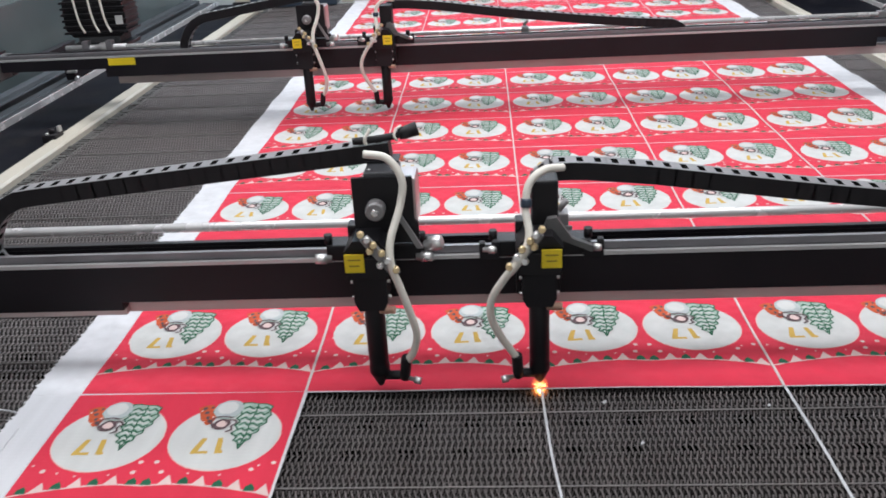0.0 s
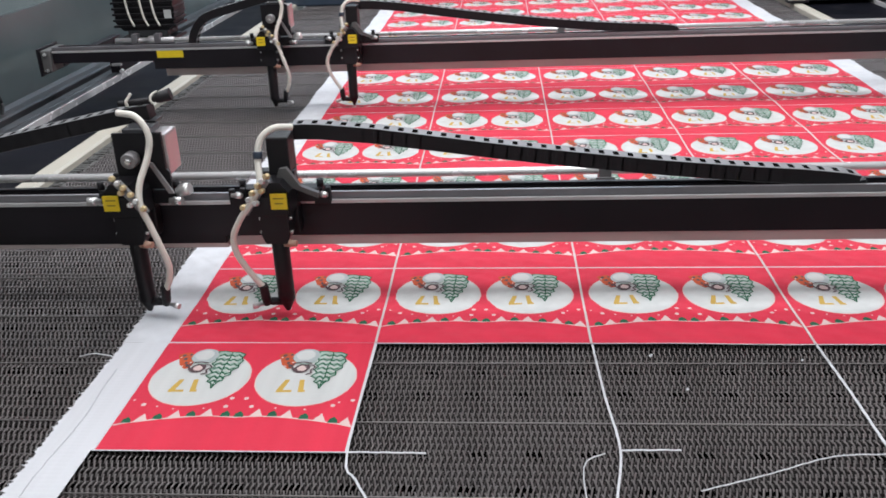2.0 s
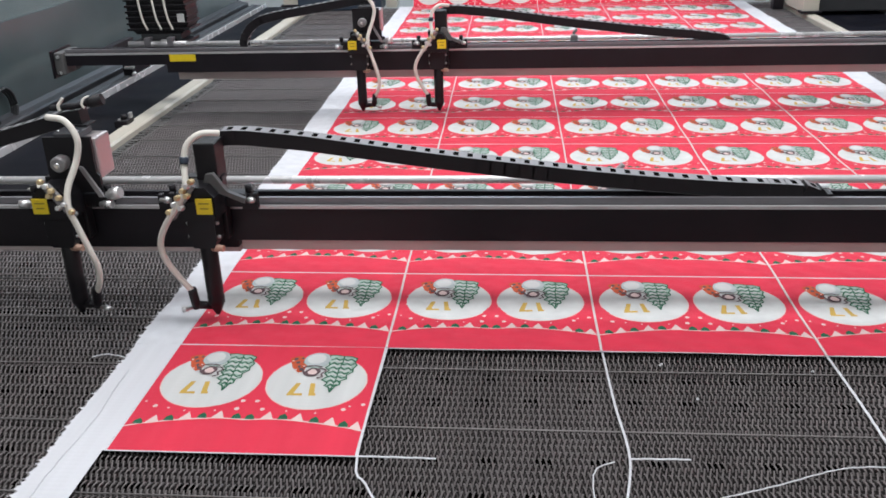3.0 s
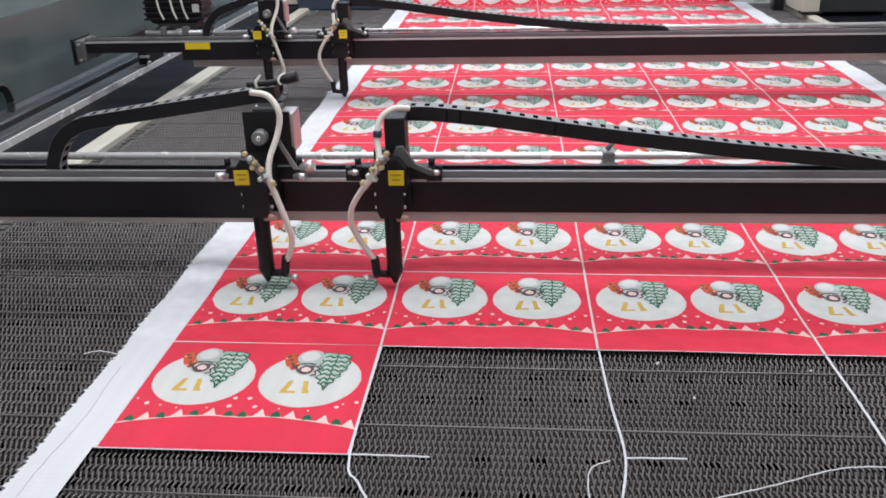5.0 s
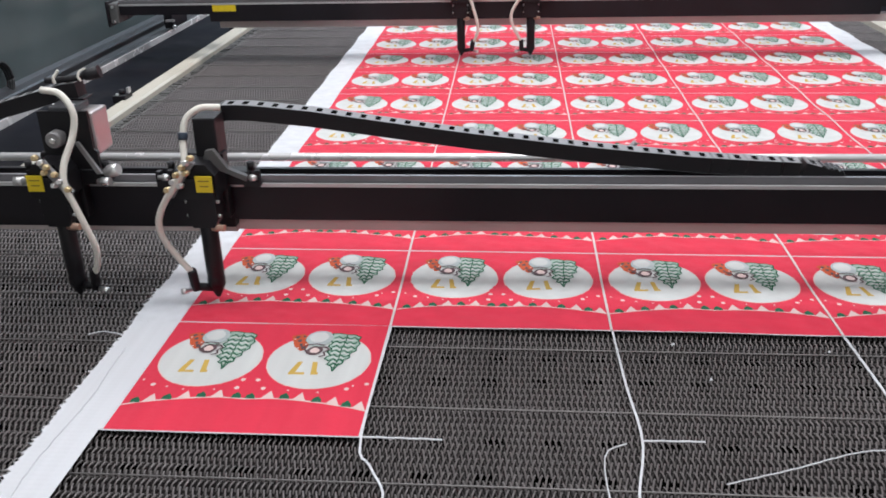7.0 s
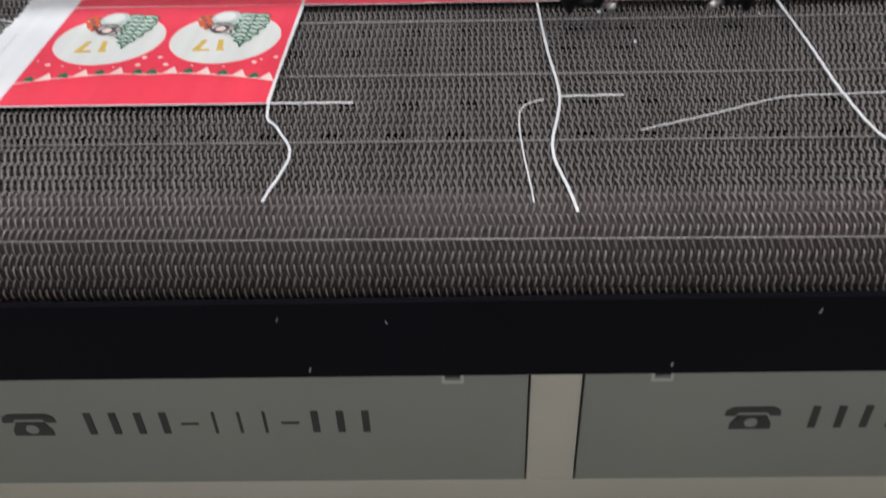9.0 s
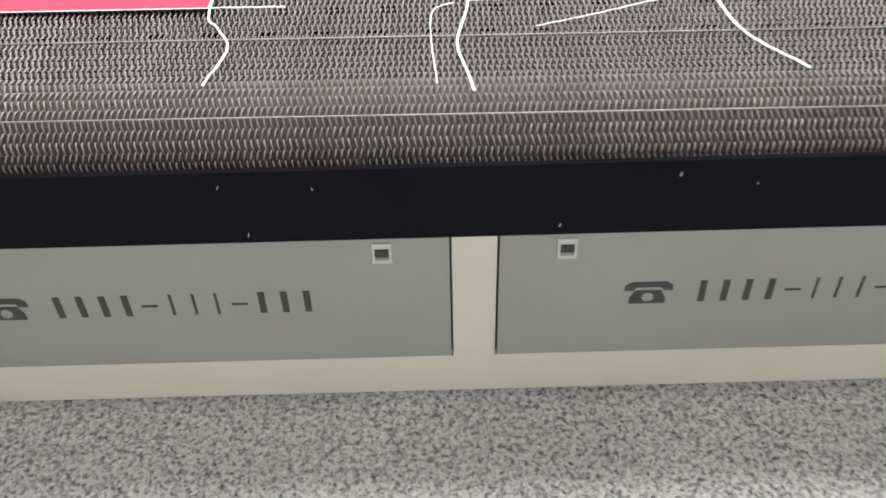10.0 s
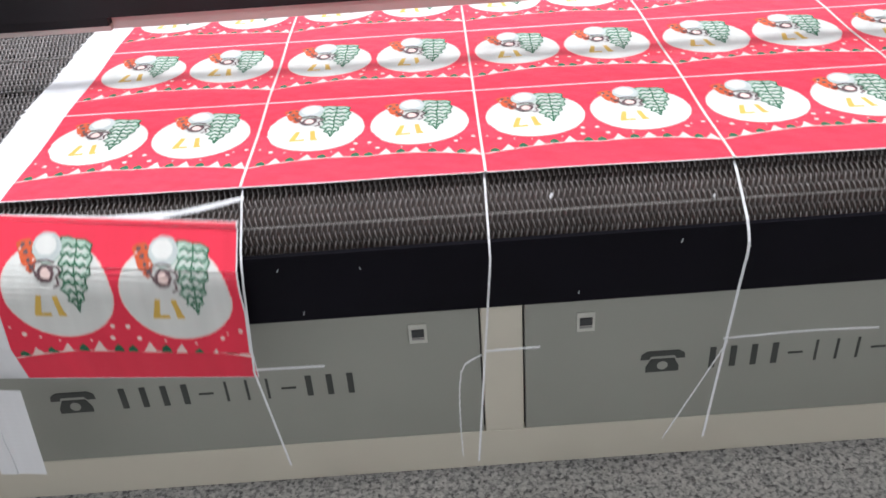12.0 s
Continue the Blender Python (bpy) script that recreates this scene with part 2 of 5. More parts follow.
def sheer(name, colour, cover, emit=0.0, radius=0.0):
    """A thin see-through layer that covers a share of what is behind it; with a radius it thins out towards its rim."""
    m = bpy.data.materials.new(name)
    m.use_nodes = True
    n, l = m.node_tree.nodes, m.node_tree.links
    n.remove(n["Principled BSDF"])
    clear, mix = n.new("ShaderNodeBsdfTransparent"), n.new("ShaderNodeMixShader")
    body = n.new("ShaderNodeEmission" if emit else "ShaderNodeBsdfDiffuse")
    body.inputs["Color"].default_value = (*colour, 1)
    if emit:
        body.inputs["Strength"].default_value = emit
    mix.inputs[0].default_value = cover
    if radius:
        where, far, thin, curl, wisp, both = n.new("ShaderNodeTexCoord"), n.new("ShaderNodeVectorMath"), n.new("ShaderNodeMapRange"), n.new("ShaderNodeTexNoise"), n.new("ShaderNodeMapRange"), n.new("ShaderNodeMath")
        far.operation, thin.interpolation_type, both.operation = "LENGTH", "SMOOTHSTEP", "MULTIPLY"
        squash = n.new("ShaderNodeVectorMath")
        squash.operation = "MULTIPLY"
        squash.inputs[1].default_value = (0.64, 1.0, 0.0)
        l.new(where.outputs["Object"], squash.inputs[0])
        l.new(squash.outputs[0], far.inputs[0])
        thin.inputs["From Min"].default_value, thin.inputs["From Max"].default_value = 0.0, radius
        thin.inputs["To Min"].default_value, thin.inputs["To Max"].default_value = cover, 0.0
        l.new(far.outputs["Value"], thin.inputs["Value"])
        curl.inputs["Scale"].default_value, curl.inputs["Detail"].default_value = 30.0, 3
        l.new(where.outputs["Object"], curl.inputs["Vector"])
        wisp.inputs["From Min"].default_value, wisp.inputs["From Max"].default_value = 0.3, 0.7
        wisp.inputs["To Min"].default_value, wisp.inputs["To Max"].default_value = 0.5, 1.3
        l.new(curl.outputs["Fac"], wisp.inputs["Value"])
        l.new(thin.outputs[0], both.inputs[0])
        l.new(wisp.outputs[0], both.inputs[1])
        l.new(both.outputs[0], mix.inputs[0])
    l.new(clear.outputs[0], mix.inputs[1])
    l.new(body.outputs[0], mix.inputs[2])
    l.new(mix.outputs[0], n["Material Output"].inputs["Surface"])
    MATS[name] = m
    return m


glowing("flame_core", (1.0, 0.62, 0.28), 9.0)
sheer("flame_shell", (1.0, 0.36, 0.08), 0.28, 4.0)
sheer("flame_glow", (1.0, 0.26, 0.06), 0.07, 3.0)
sheer("smoke", (0.13, 0.23, 0.62), 0.18, 0.0, 0.062)


# ---- building helpers
def part(name, bm, mats, parent=None, label="", smooth=False):
    me = bpy.data.meshes.new(name)
    if smooth:
        for f in bm.faces:
            f.smooth = True
    bm.to_mesh(me)
    bm.free()
    for m in mats if isinstance(mats, (list, tuple)) else [mats]:
        me.materials.append(MATS[m])
    ob = new(name, me)
    ob.parent = parent
    if label:
        tagged(ob, label)
    return ob


def share(name, ob, parent, m=None, label=""):
    """Another object on the mesh of ob."""
    o = new(name, ob.data)
    o.parent = parent
    if m is not None:
        o.matrix_basis = m
    if label:
        tagged(o, label)
    return o


def box(bm, x0, x1, y0, y1, z0, z1, mat=0, bevel=0.0):
    v = [bm.verts.new((x, y, z)) for z in (z0, z1) for y in (y0, y1) for x in (x0, x1)]
    faces = [bm.faces.new([v[i] for i in f]) for f in ((0, 2, 3, 1), (4, 5, 7, 6), (0, 1, 5, 4), (2, 6, 7, 3), (0, 4, 6, 2), (1, 3, 7, 5))]
    for f in faces:
        f.material_index = mat
    if bevel:
        edges = list({e for f in faces for e in f.edges})
        for f in bmesh.ops.bevel(bm, geom=edges, offset=bevel, segments=2, affect="EDGES", profile=0.6)["faces"]:
            f.material_index = mat
    return bm


def prism(bm, pts, axis, a, b, mat=0):
    """A flat outline, drawn out along an axis from a to b."""
    def at(p, d):
        return {"x": (d, p[0], p[1]), "y": (p[0], d, p[1]), "z": (p[0], p[1], d)}[axis]
    lo, hi = [bm.verts.new(at(p, a)) for p in pts], [bm.verts.new(at(p, b)) for p in pts]
    made = [bm.faces.new(lo), bm.faces.new(hi)]
    for i in range(len(pts)):
        j = (i + 1) % len(pts)
        made.append(bm.faces.new((lo[i], lo[j], hi[j], hi[i])))
    for f in made:
        f.material_index = mat
    bmesh.ops.recalc_face_normals(bm, faces=made)
    return bm


def turned(bm, axis_from, axis_to, rings, seg=16, mat=0, caps=True):
    """A turned body: rings of (share of the way, radius) from one point to another."""
    a, b = Vector(axis_from), Vector(axis_to)
    q = (b - a).to_track_quat("Z", "Y")
    loops = []
    for s, r in rings:
        c = a.lerp(b, s)
        loops.append([bm.verts.new(c + q @ Vector((r * math.cos(2 * math.pi * i / seg), r * math.sin(2 * math.pi * i / seg), 0))) for i in range(seg)])
    for p, n in zip(loops, loops[1:]):
        for i in range(seg):
            f = bm.faces.new((p[i], p[(i + 1) % seg], n[(i + 1) % seg], n[i]))
            f.material_index, f.smooth = mat, True
    if caps:
        for lp in (list(reversed(loops[0])), loops[-1]):
            bm.faces.new(lp).material_index = mat
    return bm


def pipe(bm, pts, r, seg=10, mat=0, steps=6):
    """A round hose through points, rounded by a Catmull-Rom line."""
    P = [Vector(p) for p in pts]
    P = [2 * P[0] - P[1]] + P + [2 * P[-1] - P[-2]]
    line = []
    for i in range(1, len(P) - 2):
        for k in range(steps):
            t = k / steps
            line.append(0.5 * ((2 * P[i]) + (P[i + 1] - P[i - 1]) * t + (2 * P[i - 1] - 5 * P[i] + 4 * P[i + 1] - P[i + 2]) * t * t + (3 * P[i] - P[i - 1] - 3 * P[i + 1] + P[i + 2]) * t ** 3))
    line.append(P[-2])
    loops, up = [], Vector((0, 1, 0.01))
    for i, c in enumerate(line):
        d = (line[min(i + 1, len(line) - 1)] - line[max(i - 1, 0)]).normalized()
        u = (up - d * up.dot(d)).normalized()
        w = d.cross(u)
        loops.append([bm.verts.new(c + r * (math.cos(2 * math.pi * k / seg) * u + math.sin(2 * math.pi * k / seg) * w)) for k in range(seg)])
    for p, n in zip(loops, loops[1:]):
        for k in range(seg):
            f = bm.faces.new((p[k], p[(k + 1) % seg], n[(k + 1) % seg], n[k]))
            f.material_index, f.smooth = mat, True
    bm.faces.new(list(reversed(loops[0]))).material_index = mat
    bm.faces.new(loops[-1]).material_index = mat
    return bm


def shape(bm, pts, z, mat):
    f = bm.faces.new([bm.verts.new((x, y, z)) for x, y in pts])
    f.material_index = mat
    f.normal_update()
    if f.normal.z < 0:
        f.normal_flip()
    return f


# ---- the hall
def hall():
    floor = tagged(part("floor", box(bmesh.new(), -6, 8, -6, 10, -0.1, 0), "carpet"), "mottled grey short-pile carpet floor", "floor", kind="structure")
    for name, b in (("wall_north", (-6.2, 8.2, 10, 10.2, -0.1, 4.2)), ("wall_south", (-6.2, 8.2, -6.2, -6, -0.1, 4.2)), ("wall_west", (-6.2, -6, -6, 10, -0.1, 4.2)), ("wall_east", (8, 8.2, -6, 10, -0.1, 4.2))):
        tagged(part(name, box(bmesh.new(), *b), "wall_paint"), "plain light grey painted hall wall", "wall", kind="structure")
    tagged(part("ceiling", box(bmesh.new(), -6.2, 8.2, -6.2, 10.2, 4.2, 4.3), "ceiling_paint"), "plain white painted hall ceiling", "ceiling", kind="structure")
    first = None
    for lx, ly in LAMPS:
        if first is None:
            first = new("ceiling_light")
            bm = bmesh.new()
            for b in ((-1.03, 1.03, -0.63, -0.60), (-1.03, 1.03, 0.60, 0.63), (-1.03, -1.00, -0.60, 0.60), (1.00, 1.03, -0.60, 0.60)):
                box(bm, b[0], b[1], b[2], b[3], -0.05, 0.2, 0, 0.003)
            part("frame", bm, "aluminium", first)
            part("diffuser", box(bmesh.new(), -1.0, 1.0, -0.6, 0.6, 0.0, 0.01), "lamp_glow", first)
            tagged(first, "white rectangular LED panel lamp, unseen and assumed under the ceiling", "ceiling light", "ceiling lights")
            first.matrix_basis = pose(lx, ly, 4.0)
        else:
            copy_thing(first, pose(lx, ly, 4.0))


# ---- the machine's bed
def bed():
    body = new("cutting_machine_body")
    # the body stands a little askew to the belt
    body.matrix_basis = pose(0.78, -0.13, 0, 0, 0, 0.85) @ pose(-0.78, 0.13, 0)
    tagged(body, "cream and grey steel base of a flatbed cutting machine", "machine base")
    bm = bmesh.new()
    for b in ((-1.45, 2.95, -0.128, -0.06, 0.02, 0.127), (-1.45, 2.95, -0.128, -0.06, 0.50, 0.56), (0.783, 0.866, -0.128, -0.06, 0.127, 0.50), (-0.427, -0.344, -0.128, -0.06, 0.127, 0.50), (1.993, 2.076, -0.128, -0.06, 0.127, 0.50)):
        box(bm, *b, 0, 0.003)
    part("front_frame", bm, "cream_paint", body)
    for x in (-1.3, 0.82, 2.8):
        part("foot", box(bmesh.new(), x - 0.05, x + 0.05, -0.05, 0.05, 0.0, 0.02, 0, 0.004), "black_paint", body)
    for x in (-1.45, 2.89):
        part("side_plate", box(bmesh.new(), x, x + 0.06, -0.06, 5.0, 0.02, 0.56, 0, 0.003), "cream_paint", body)
    part("back_plate", box(bmesh.new(), -1.39, 2.89, 4.94, 5.0, 0.02, 0.56, 0, 0.003), "cream_paint", body)
    first = None
    for x, w in ((0.866, 1.127), (-0.344, 1.127), (-1.45, 1.023), (2.076, 0.874)):
        door = part("door", box(bmesh.new(), x + 0.0035, x + w - 0.0035, -0.131, -0.112, 0.1305, 0.497, 0, 0.002), "grey_door", body, "grey painted steel access door")
        part("door_gap", box(bmesh.new(), x + 0.0005, x + w - 0.0005, -0.110, -0.108, 0.1275, 0.4995), "black_paint", door)
        for lx in ((x + 0.125,) if x > 0 else (x + w - 0.125, x + 0.125)):
            bm = bmesh.new()
            box(bm, lx - 0.018, lx + 0.018, -0.134, -0.1311, 0.387, 0.434, 0, 0.0012)
            box(bm, lx - 0.0125, lx + 0.0125, -0.137, -0.1341, 0.404, 0.422, 1, 0.001)
            box(bm, lx - 0.0125, lx + 0.0125, -0.1365, -0.1341, 0.3965, 0.401, 2, 0.0008)
            part("latch", bm, ["latch_plate", "rack_grey", "grey_rail"], door, "cream push latch with a dark slot")
        # handset sign and a plain bar for each figure of the number
        px, pz = x + 0.239, 0.266
        if w < 1.1:
            continue
        bm = bmesh.new()
        prism(bm, [(px + 0.012, pz), (px + 0.080, pz), (px + 0.080, pz + 0.014), (px + 0.070, pz + 0.034), (px + 0.022, pz + 0.034), (px + 0.012, pz + 0.014)], "y", -0.1325, -0.1311, 0)
        prism(bm, [(px, pz + 0.034), (px + 0.018, pz + 0.034), (px + 0.022, pz + 0.042), (px + 0.070, pz + 0.042), (px + 0.074, pz + 0.034), (px + 0.092, pz + 0.034), (px + 0.090, pz + 0.047), (px + 0.078, pz + 0.055), (px + 0.014, pz + 0.055), (px + 0.002, pz + 0.047)], "y", -0.1327, -0.1311, 0)
        turned(bm, (px + 0.046, -0.1325, pz + 0.017), (px + 0.046, -0.1332, pz + 0.017), [(0, 0.011), (1, 0.011)], 16, 1)
        part("handset_sign", bm, ["dark_ink", "grey_door"], door, "black printed telephone sign")
        for k, wide in enumerate((1, 1, 1, 1, 0, 2, 2, 2, 0, 1, 1, 1)):
            bx = px + 0.148 + 0.0425 * k
            hw, z0, z1 = ((0.015, 0.290, 0.2945), (0.0062, 0.268, 0.321), (0.0026, 0.268, 0.321))[wide]
            part("number_bar", box(bmesh.new(), bx - hw, bx + hw, -0.1325, -0.1311, z0, z1), "dark_ink", door, "plain dark printed bar")
    # black apron under the belt's nose
    bm = bmesh.new()
    prism(bm, [(-0.318, 0.734), (-0.314, 0.738), (-0.308, 0.734), (-0.308, 0.605), (-0.13, 0.605), (-0.13, 0.600), (-0.313, 0.600), (-0.318, 0.605)], "x", -0.9, 2.5)
    part("apron", bm, "apron", body, "matt black sheet-metal apron")
    rnd = random.Random(5)
    for x, z in ((0.942, 0.620), (1.107, 0.708), (0.48, 0.616), (0.585, 0.700), (0.45, 0.706), (1.22, 0.69)):
        a, n = rnd.uniform(-0.4, 0.4), rnd.uniform(0.002, 0.008)
        bm = prism(bmesh.new(), [(x - 0.001, z), (x + 0.001, z), (x + 0.001 + a * n, z + n), (x + a * n, z + n)], "y", -0.3193, -0.3178)
        tagged(part("lint", bm, "print_grey"), "short grey strand of lint clinging to the black apron", "lint", "bits of lint").matrix_basis = body.matrix_basis.copy()
    # left and right side beds, square to the belt
    square = body.matrix_basis.inverted()

    def along_bed(name, bm, mat, label=""):
        one = part(name, bm, mat, body, label)
        one.matrix_basis = square
        return one

    for x, w, z in ((-0.772, 0.066, 0.831), (2.233, 0.056, 0.838)):
        bm = prism(bmesh.new(), [(x, 0.56), (x + w, 0.56), (x + w, z - 0.007), (x + w - 0.007, z), (x + 0.007, z), (x, z - 0.007)], "y", -0.05, 4.9)
        along_bed("edge_strip", bm, "cream_paint", "cream painted steel strip along the belt")
    along_bed("bellows_cover", box(bmesh.new(), -1.042, -0.774, -0.05, 4.9, 0.56, 0.818, 0, 0.004), "black_cover", "flat black cover beside the belt")
    along_bed("bellows_cover", box(bmesh.new(), 2.291, 2.680, -0.05, 4.9, 0.56, 0.822, 0, 0.004), "black_cover", "flat black cover beside the belt")
    along_bed("guide_rail", box(bmesh.new(), -1.0510, -1.0445, -0.05, 4.9, 0.56, 0.842, 0, 0.002), "rod_steel", "bright aluminium guide rail")
    along_bed("guide_rail", box(bmesh.new(), 2.682, 2.690, -0.05, 4.9, 0.56, 0.842, 0, 0.002), "rod_steel", "bright aluminium guide rail")
    along_bed("bellows_cover", box(bmesh.new(), 2.692, 2.92, -0.05, 4.9, 0.56, 0.830, 0, 0.004), "channel_grey", "flat grey cover beside the guide rail")
    along_bed("rack_channel", prism(bmesh.new(), [(-1.142, 0.56), (-1.0525, 0.56), (-1.0525, 0.828), (-1.060, 0.834), (-1.095, 0.834), (-1.099, 0.828), (-1.104, 0.834), (-1.136, 0.838), (-1.142, 0.834)], "y", -0.05, 4.9), "channel_grey", "grey channel beside the guide rail")
    # a solid bar, coloured as the shade inside the rack's slot
    along_bed("rack_slot_shade", box(bmesh.new(), -1.164, -1.1435, -0.05, 4.9, 0.56, 0.822), "slot_black", "solid black bar in place of the rack's shaded slot")
    along_bed("rack_cover", prism(bmesh.new(), [(-1.225, 0.56), (-1.1655, 0.56), (-1.1655, 0.846), (-1.171, 0.852), (-1.205, 0.856), (-1.225, 0.866)], "y", -0.05, 4.9), "channel_grey", "dark grey rack cover under the housing")
    along_bed("side_panel", box(bmesh.new(), -1.55, -1.227, 0.2, 4.9, 0.0, 1.18, 0, 0.006), "side_panel", "grey-green sheet-metal side housing")
    for y in (0.95, 1.93, 3.3):
        bm = bmesh.new()
        box(bm, -0.800, -0.752, y - 0.032, y + 0.032, 0.819, 0.846, 0, 0.004)
        turned(bm, (-0.776, y, 0.846), (-0.776, y, 0.862), [(0, 0.012), (1, 0.009)], 10, 0)
        turned(bm, (-0.784, y - 0.022, 0.846), (-0.784, y - 0.022, 0.852), [(0, 0.006), (1, 0.005)], 8, 1)
        box(bm, -0.762, -0.752, y + 0.005, y + 0.026, 0.846, 0.866, 1, 0.002)
        along_bed("strip_clip", bm, ["black_plastic", "steel"])
    return body


def back_end():
    """The feeding end: posts, a cross roller, and the cloth that comes down to the bed."""
    for x, y, w, d in ((-0.88, 4.72, 0.10, 0.12), (2.210, 4.10, 0.088, 0.45)):
        bm = box(bmesh.new(), x, x + w, y, y + d, 0.843, 1.9, 0, 0.006)
        box(bm, x - 0.012, x + w + 0.012, y - 0.02, y + 0.05, 0.843, 0.856, 1, 0.003)
        tagged(part("end_post", bm, ["cream_paint", "black_paint"]), "cream steel post at the machine's feeding end", "post", "end posts")
    for x in (-0.22, 2.12):
        tagged(part("feeder_cheek", box(bmesh.new(), x, x + 0.07, 4.80, 4.93, BELT, 1.6, 0, 0.004), "cream_paint"), "pale steel cheek plate beside the incoming cloth", "side plate", "feeder cheeks")
    bm = box(bmesh.new(), 1.845, 1.915, 4.44, 4.50, 0.875, 1.30, 0, 0.004)
    box(bm, 1.80, 2.20, 4.44, 4.50, 1.30, 1.34, 0, 0.004)
    box(bm, 2.14, 2.20, 4.44, 4.50, BELT, 1.30, 0, 0.004)
    tagged(part("cloth_guide", bm, "black_paint"), "black steel guide bracket in front of the incoming cloth", "bracket")
    tagged(part("feeder_cover", box(bmesh.new(), -0.78, -0.235, 4.70, 4.9, BELT, 1.35, 0, 0.01), "blue_dark"), "dark blue cover box of the feeder", "cover")
    tagged(part("side_cabinet", box(bmesh.new(), 2.302, 2.94, 4.14, 5.2, 0.843, 1.45, 0, 0.01), "rack_grey"), "dark grey control cabinet on the bed's side", "cabinet")


# ---- the wire belt
def wire_row(hand, seed):
    """One flattened spiral across the belt: slanting upper legs, the lower legs between them, and low bends at both ends."""
    rnd = random.Random(seed)
    verts, faces, mats = [], [], []
    n = int((BELT_R - BELT_L) / LOOP)
    for i in range(n):
        x = BELT_L + (i + 0.5 + (0.25 if hand > 0 else -0.25)) * LOOP + rnd.uniform(-0.0003, 0.0003)
        up, w, d = rnd.uniform(-0.0007, 0.0003), rnd.uniform(0.00130, 0.00160), rnd.uniform(0.0098, 0.0108)
        slant = 0.0026 * hand + rnd.uniform(-0.0004, 0.0004)
        k = len(verts)
        for y, z in ((-d, -0.0070), (-0.62 * d, -0.0012), (0.0, 0.0), (0.62 * d, -0.0010), (d, -0.0062)):
            cx = x + slant * y / d
            verts += [(cx - w, y, z + up - 0.0015), (cx, y, z + up), (cx + w, y, z + up - 0.0015)]
        for q in (k, k + 3, k + 6, k + 9):
            faces += [(q, q + 1, q + 4, q + 3), (q + 1, q + 2, q + 5, q + 4)]
            mats += [0, 0]
        # the lower leg leans the other way; its darker colour stands for shade
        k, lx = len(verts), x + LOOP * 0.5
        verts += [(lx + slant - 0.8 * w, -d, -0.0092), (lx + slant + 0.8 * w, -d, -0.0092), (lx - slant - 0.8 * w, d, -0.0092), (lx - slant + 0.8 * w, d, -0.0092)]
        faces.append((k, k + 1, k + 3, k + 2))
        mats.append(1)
    me = bpy.data.meshes.new("spiral_wire")
    me.from_pydata(verts, [], faces)
    me.polygons.foreach_set("use_smooth", [True] * len(faces))
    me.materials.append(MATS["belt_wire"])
    me.materials.append(MATS["belt_wire_shaded"])
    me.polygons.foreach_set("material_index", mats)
    me.update()
    return me


SWINGS = {}   # where a thread piece swings to once it is past the nose, and by how many degrees
SLIDES = {}   # how far a short piece goes sideways with the ribbon that it hangs on
FALLS = {}    # where a ribbon piece hangs to once it is past the nose
MOVING = []   # (object, p, lift, x, hangs, extra slip rows): all that rides on the belt


def wire_belt():
    belt = tagged(new("wire_belt"), "grey steel spiral-wire mesh conveyor belt over a rounded nose", "conveyor belt")
    part("bed_plate", box(bmesh.new(), BELT_L, BELT_R, -0.19, BACK, 0.74, BELT - 0.014, 0), "belt_bed", belt, "dark bed plate under the belt")
    # raised black pads stand for the shade inside the bed's slots
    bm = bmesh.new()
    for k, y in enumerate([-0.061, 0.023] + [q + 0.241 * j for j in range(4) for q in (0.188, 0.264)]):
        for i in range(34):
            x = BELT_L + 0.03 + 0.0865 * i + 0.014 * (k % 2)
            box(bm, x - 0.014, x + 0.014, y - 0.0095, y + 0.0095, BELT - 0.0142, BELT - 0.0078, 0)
    tagged(part("bed_slot_shade", bm, "slot_black", belt), kind="stuff")
    part("nose_roller", turned(bmesh.new(), (-0.72, NOSE_Y, BELT - NOSE_R), (2.225, NOSE_Y, BELT - NOSE_R), [(0, 0.083), (1, 0.083)], 40), "belt_brown", belt, "brown dusty roller inside the belt's nose")
    # ragged side chain along the belt's left edge
    rnd = random.Random(14)
    bm = box(bmesh.new(), -0.7035, -0.659, -0.16, 4.6, 0.79, BELT - 0.007)
    for i in range(260):
        y = -0.15 + 0.018 * i
        box(bm, -0.690 + rnd.uniform(-0.012, 0.008), -0.668 + rnd.uniform(-0.004, 0.008), y, y + rnd.uniform(0.006, 0.015), 0.80, BELT - 0.006 + rnd.uniform(0, 0.005), 0)
    tagged(part("side_chain", bm, "chain_dust", belt, "dark dusty chain along the belt's edge"), kind="stuff")
    kinds = [(wire_row(1, q), wire_row(-1, q + 10)) for q in range(3)]
    pick = random.Random(8)
    k0 = -42
    for k in range(k0, int((BACK - 0.094) / ROW)):
        row = new("spiral_wire", kinds[pick.randrange(3)][k % 2])
        row.parent = belt
        MOVING.append((row, 0.094 + (k + 0.5) * ROW, 0.0, 0.0, False))
    bm = turned(bmesh.new(), (BELT_L, 0, 0), (BELT_R, 0, 0), [(0, 0.0012), (1, 0.0012)], 6)
    rod = None
    for k in range(-3, 25):
        if rod is None:
            rod = one = part("cross_rod", bm, "rod_wire", belt, "bright straight cross rod")
        else:
            one = share("cross_rod", rod, belt)
        MOVING.append((one, 0.094 + 0.185 * k, 0.0006, 0.0, False))
    return belt


# ---- the printed cloth
PRINTS = ["white_cloth", "red_cloth", "print_white", "print_pink", "print_gold", "print_green", "print_pale_green", "print_orange", "print_grey", "print_dark"]


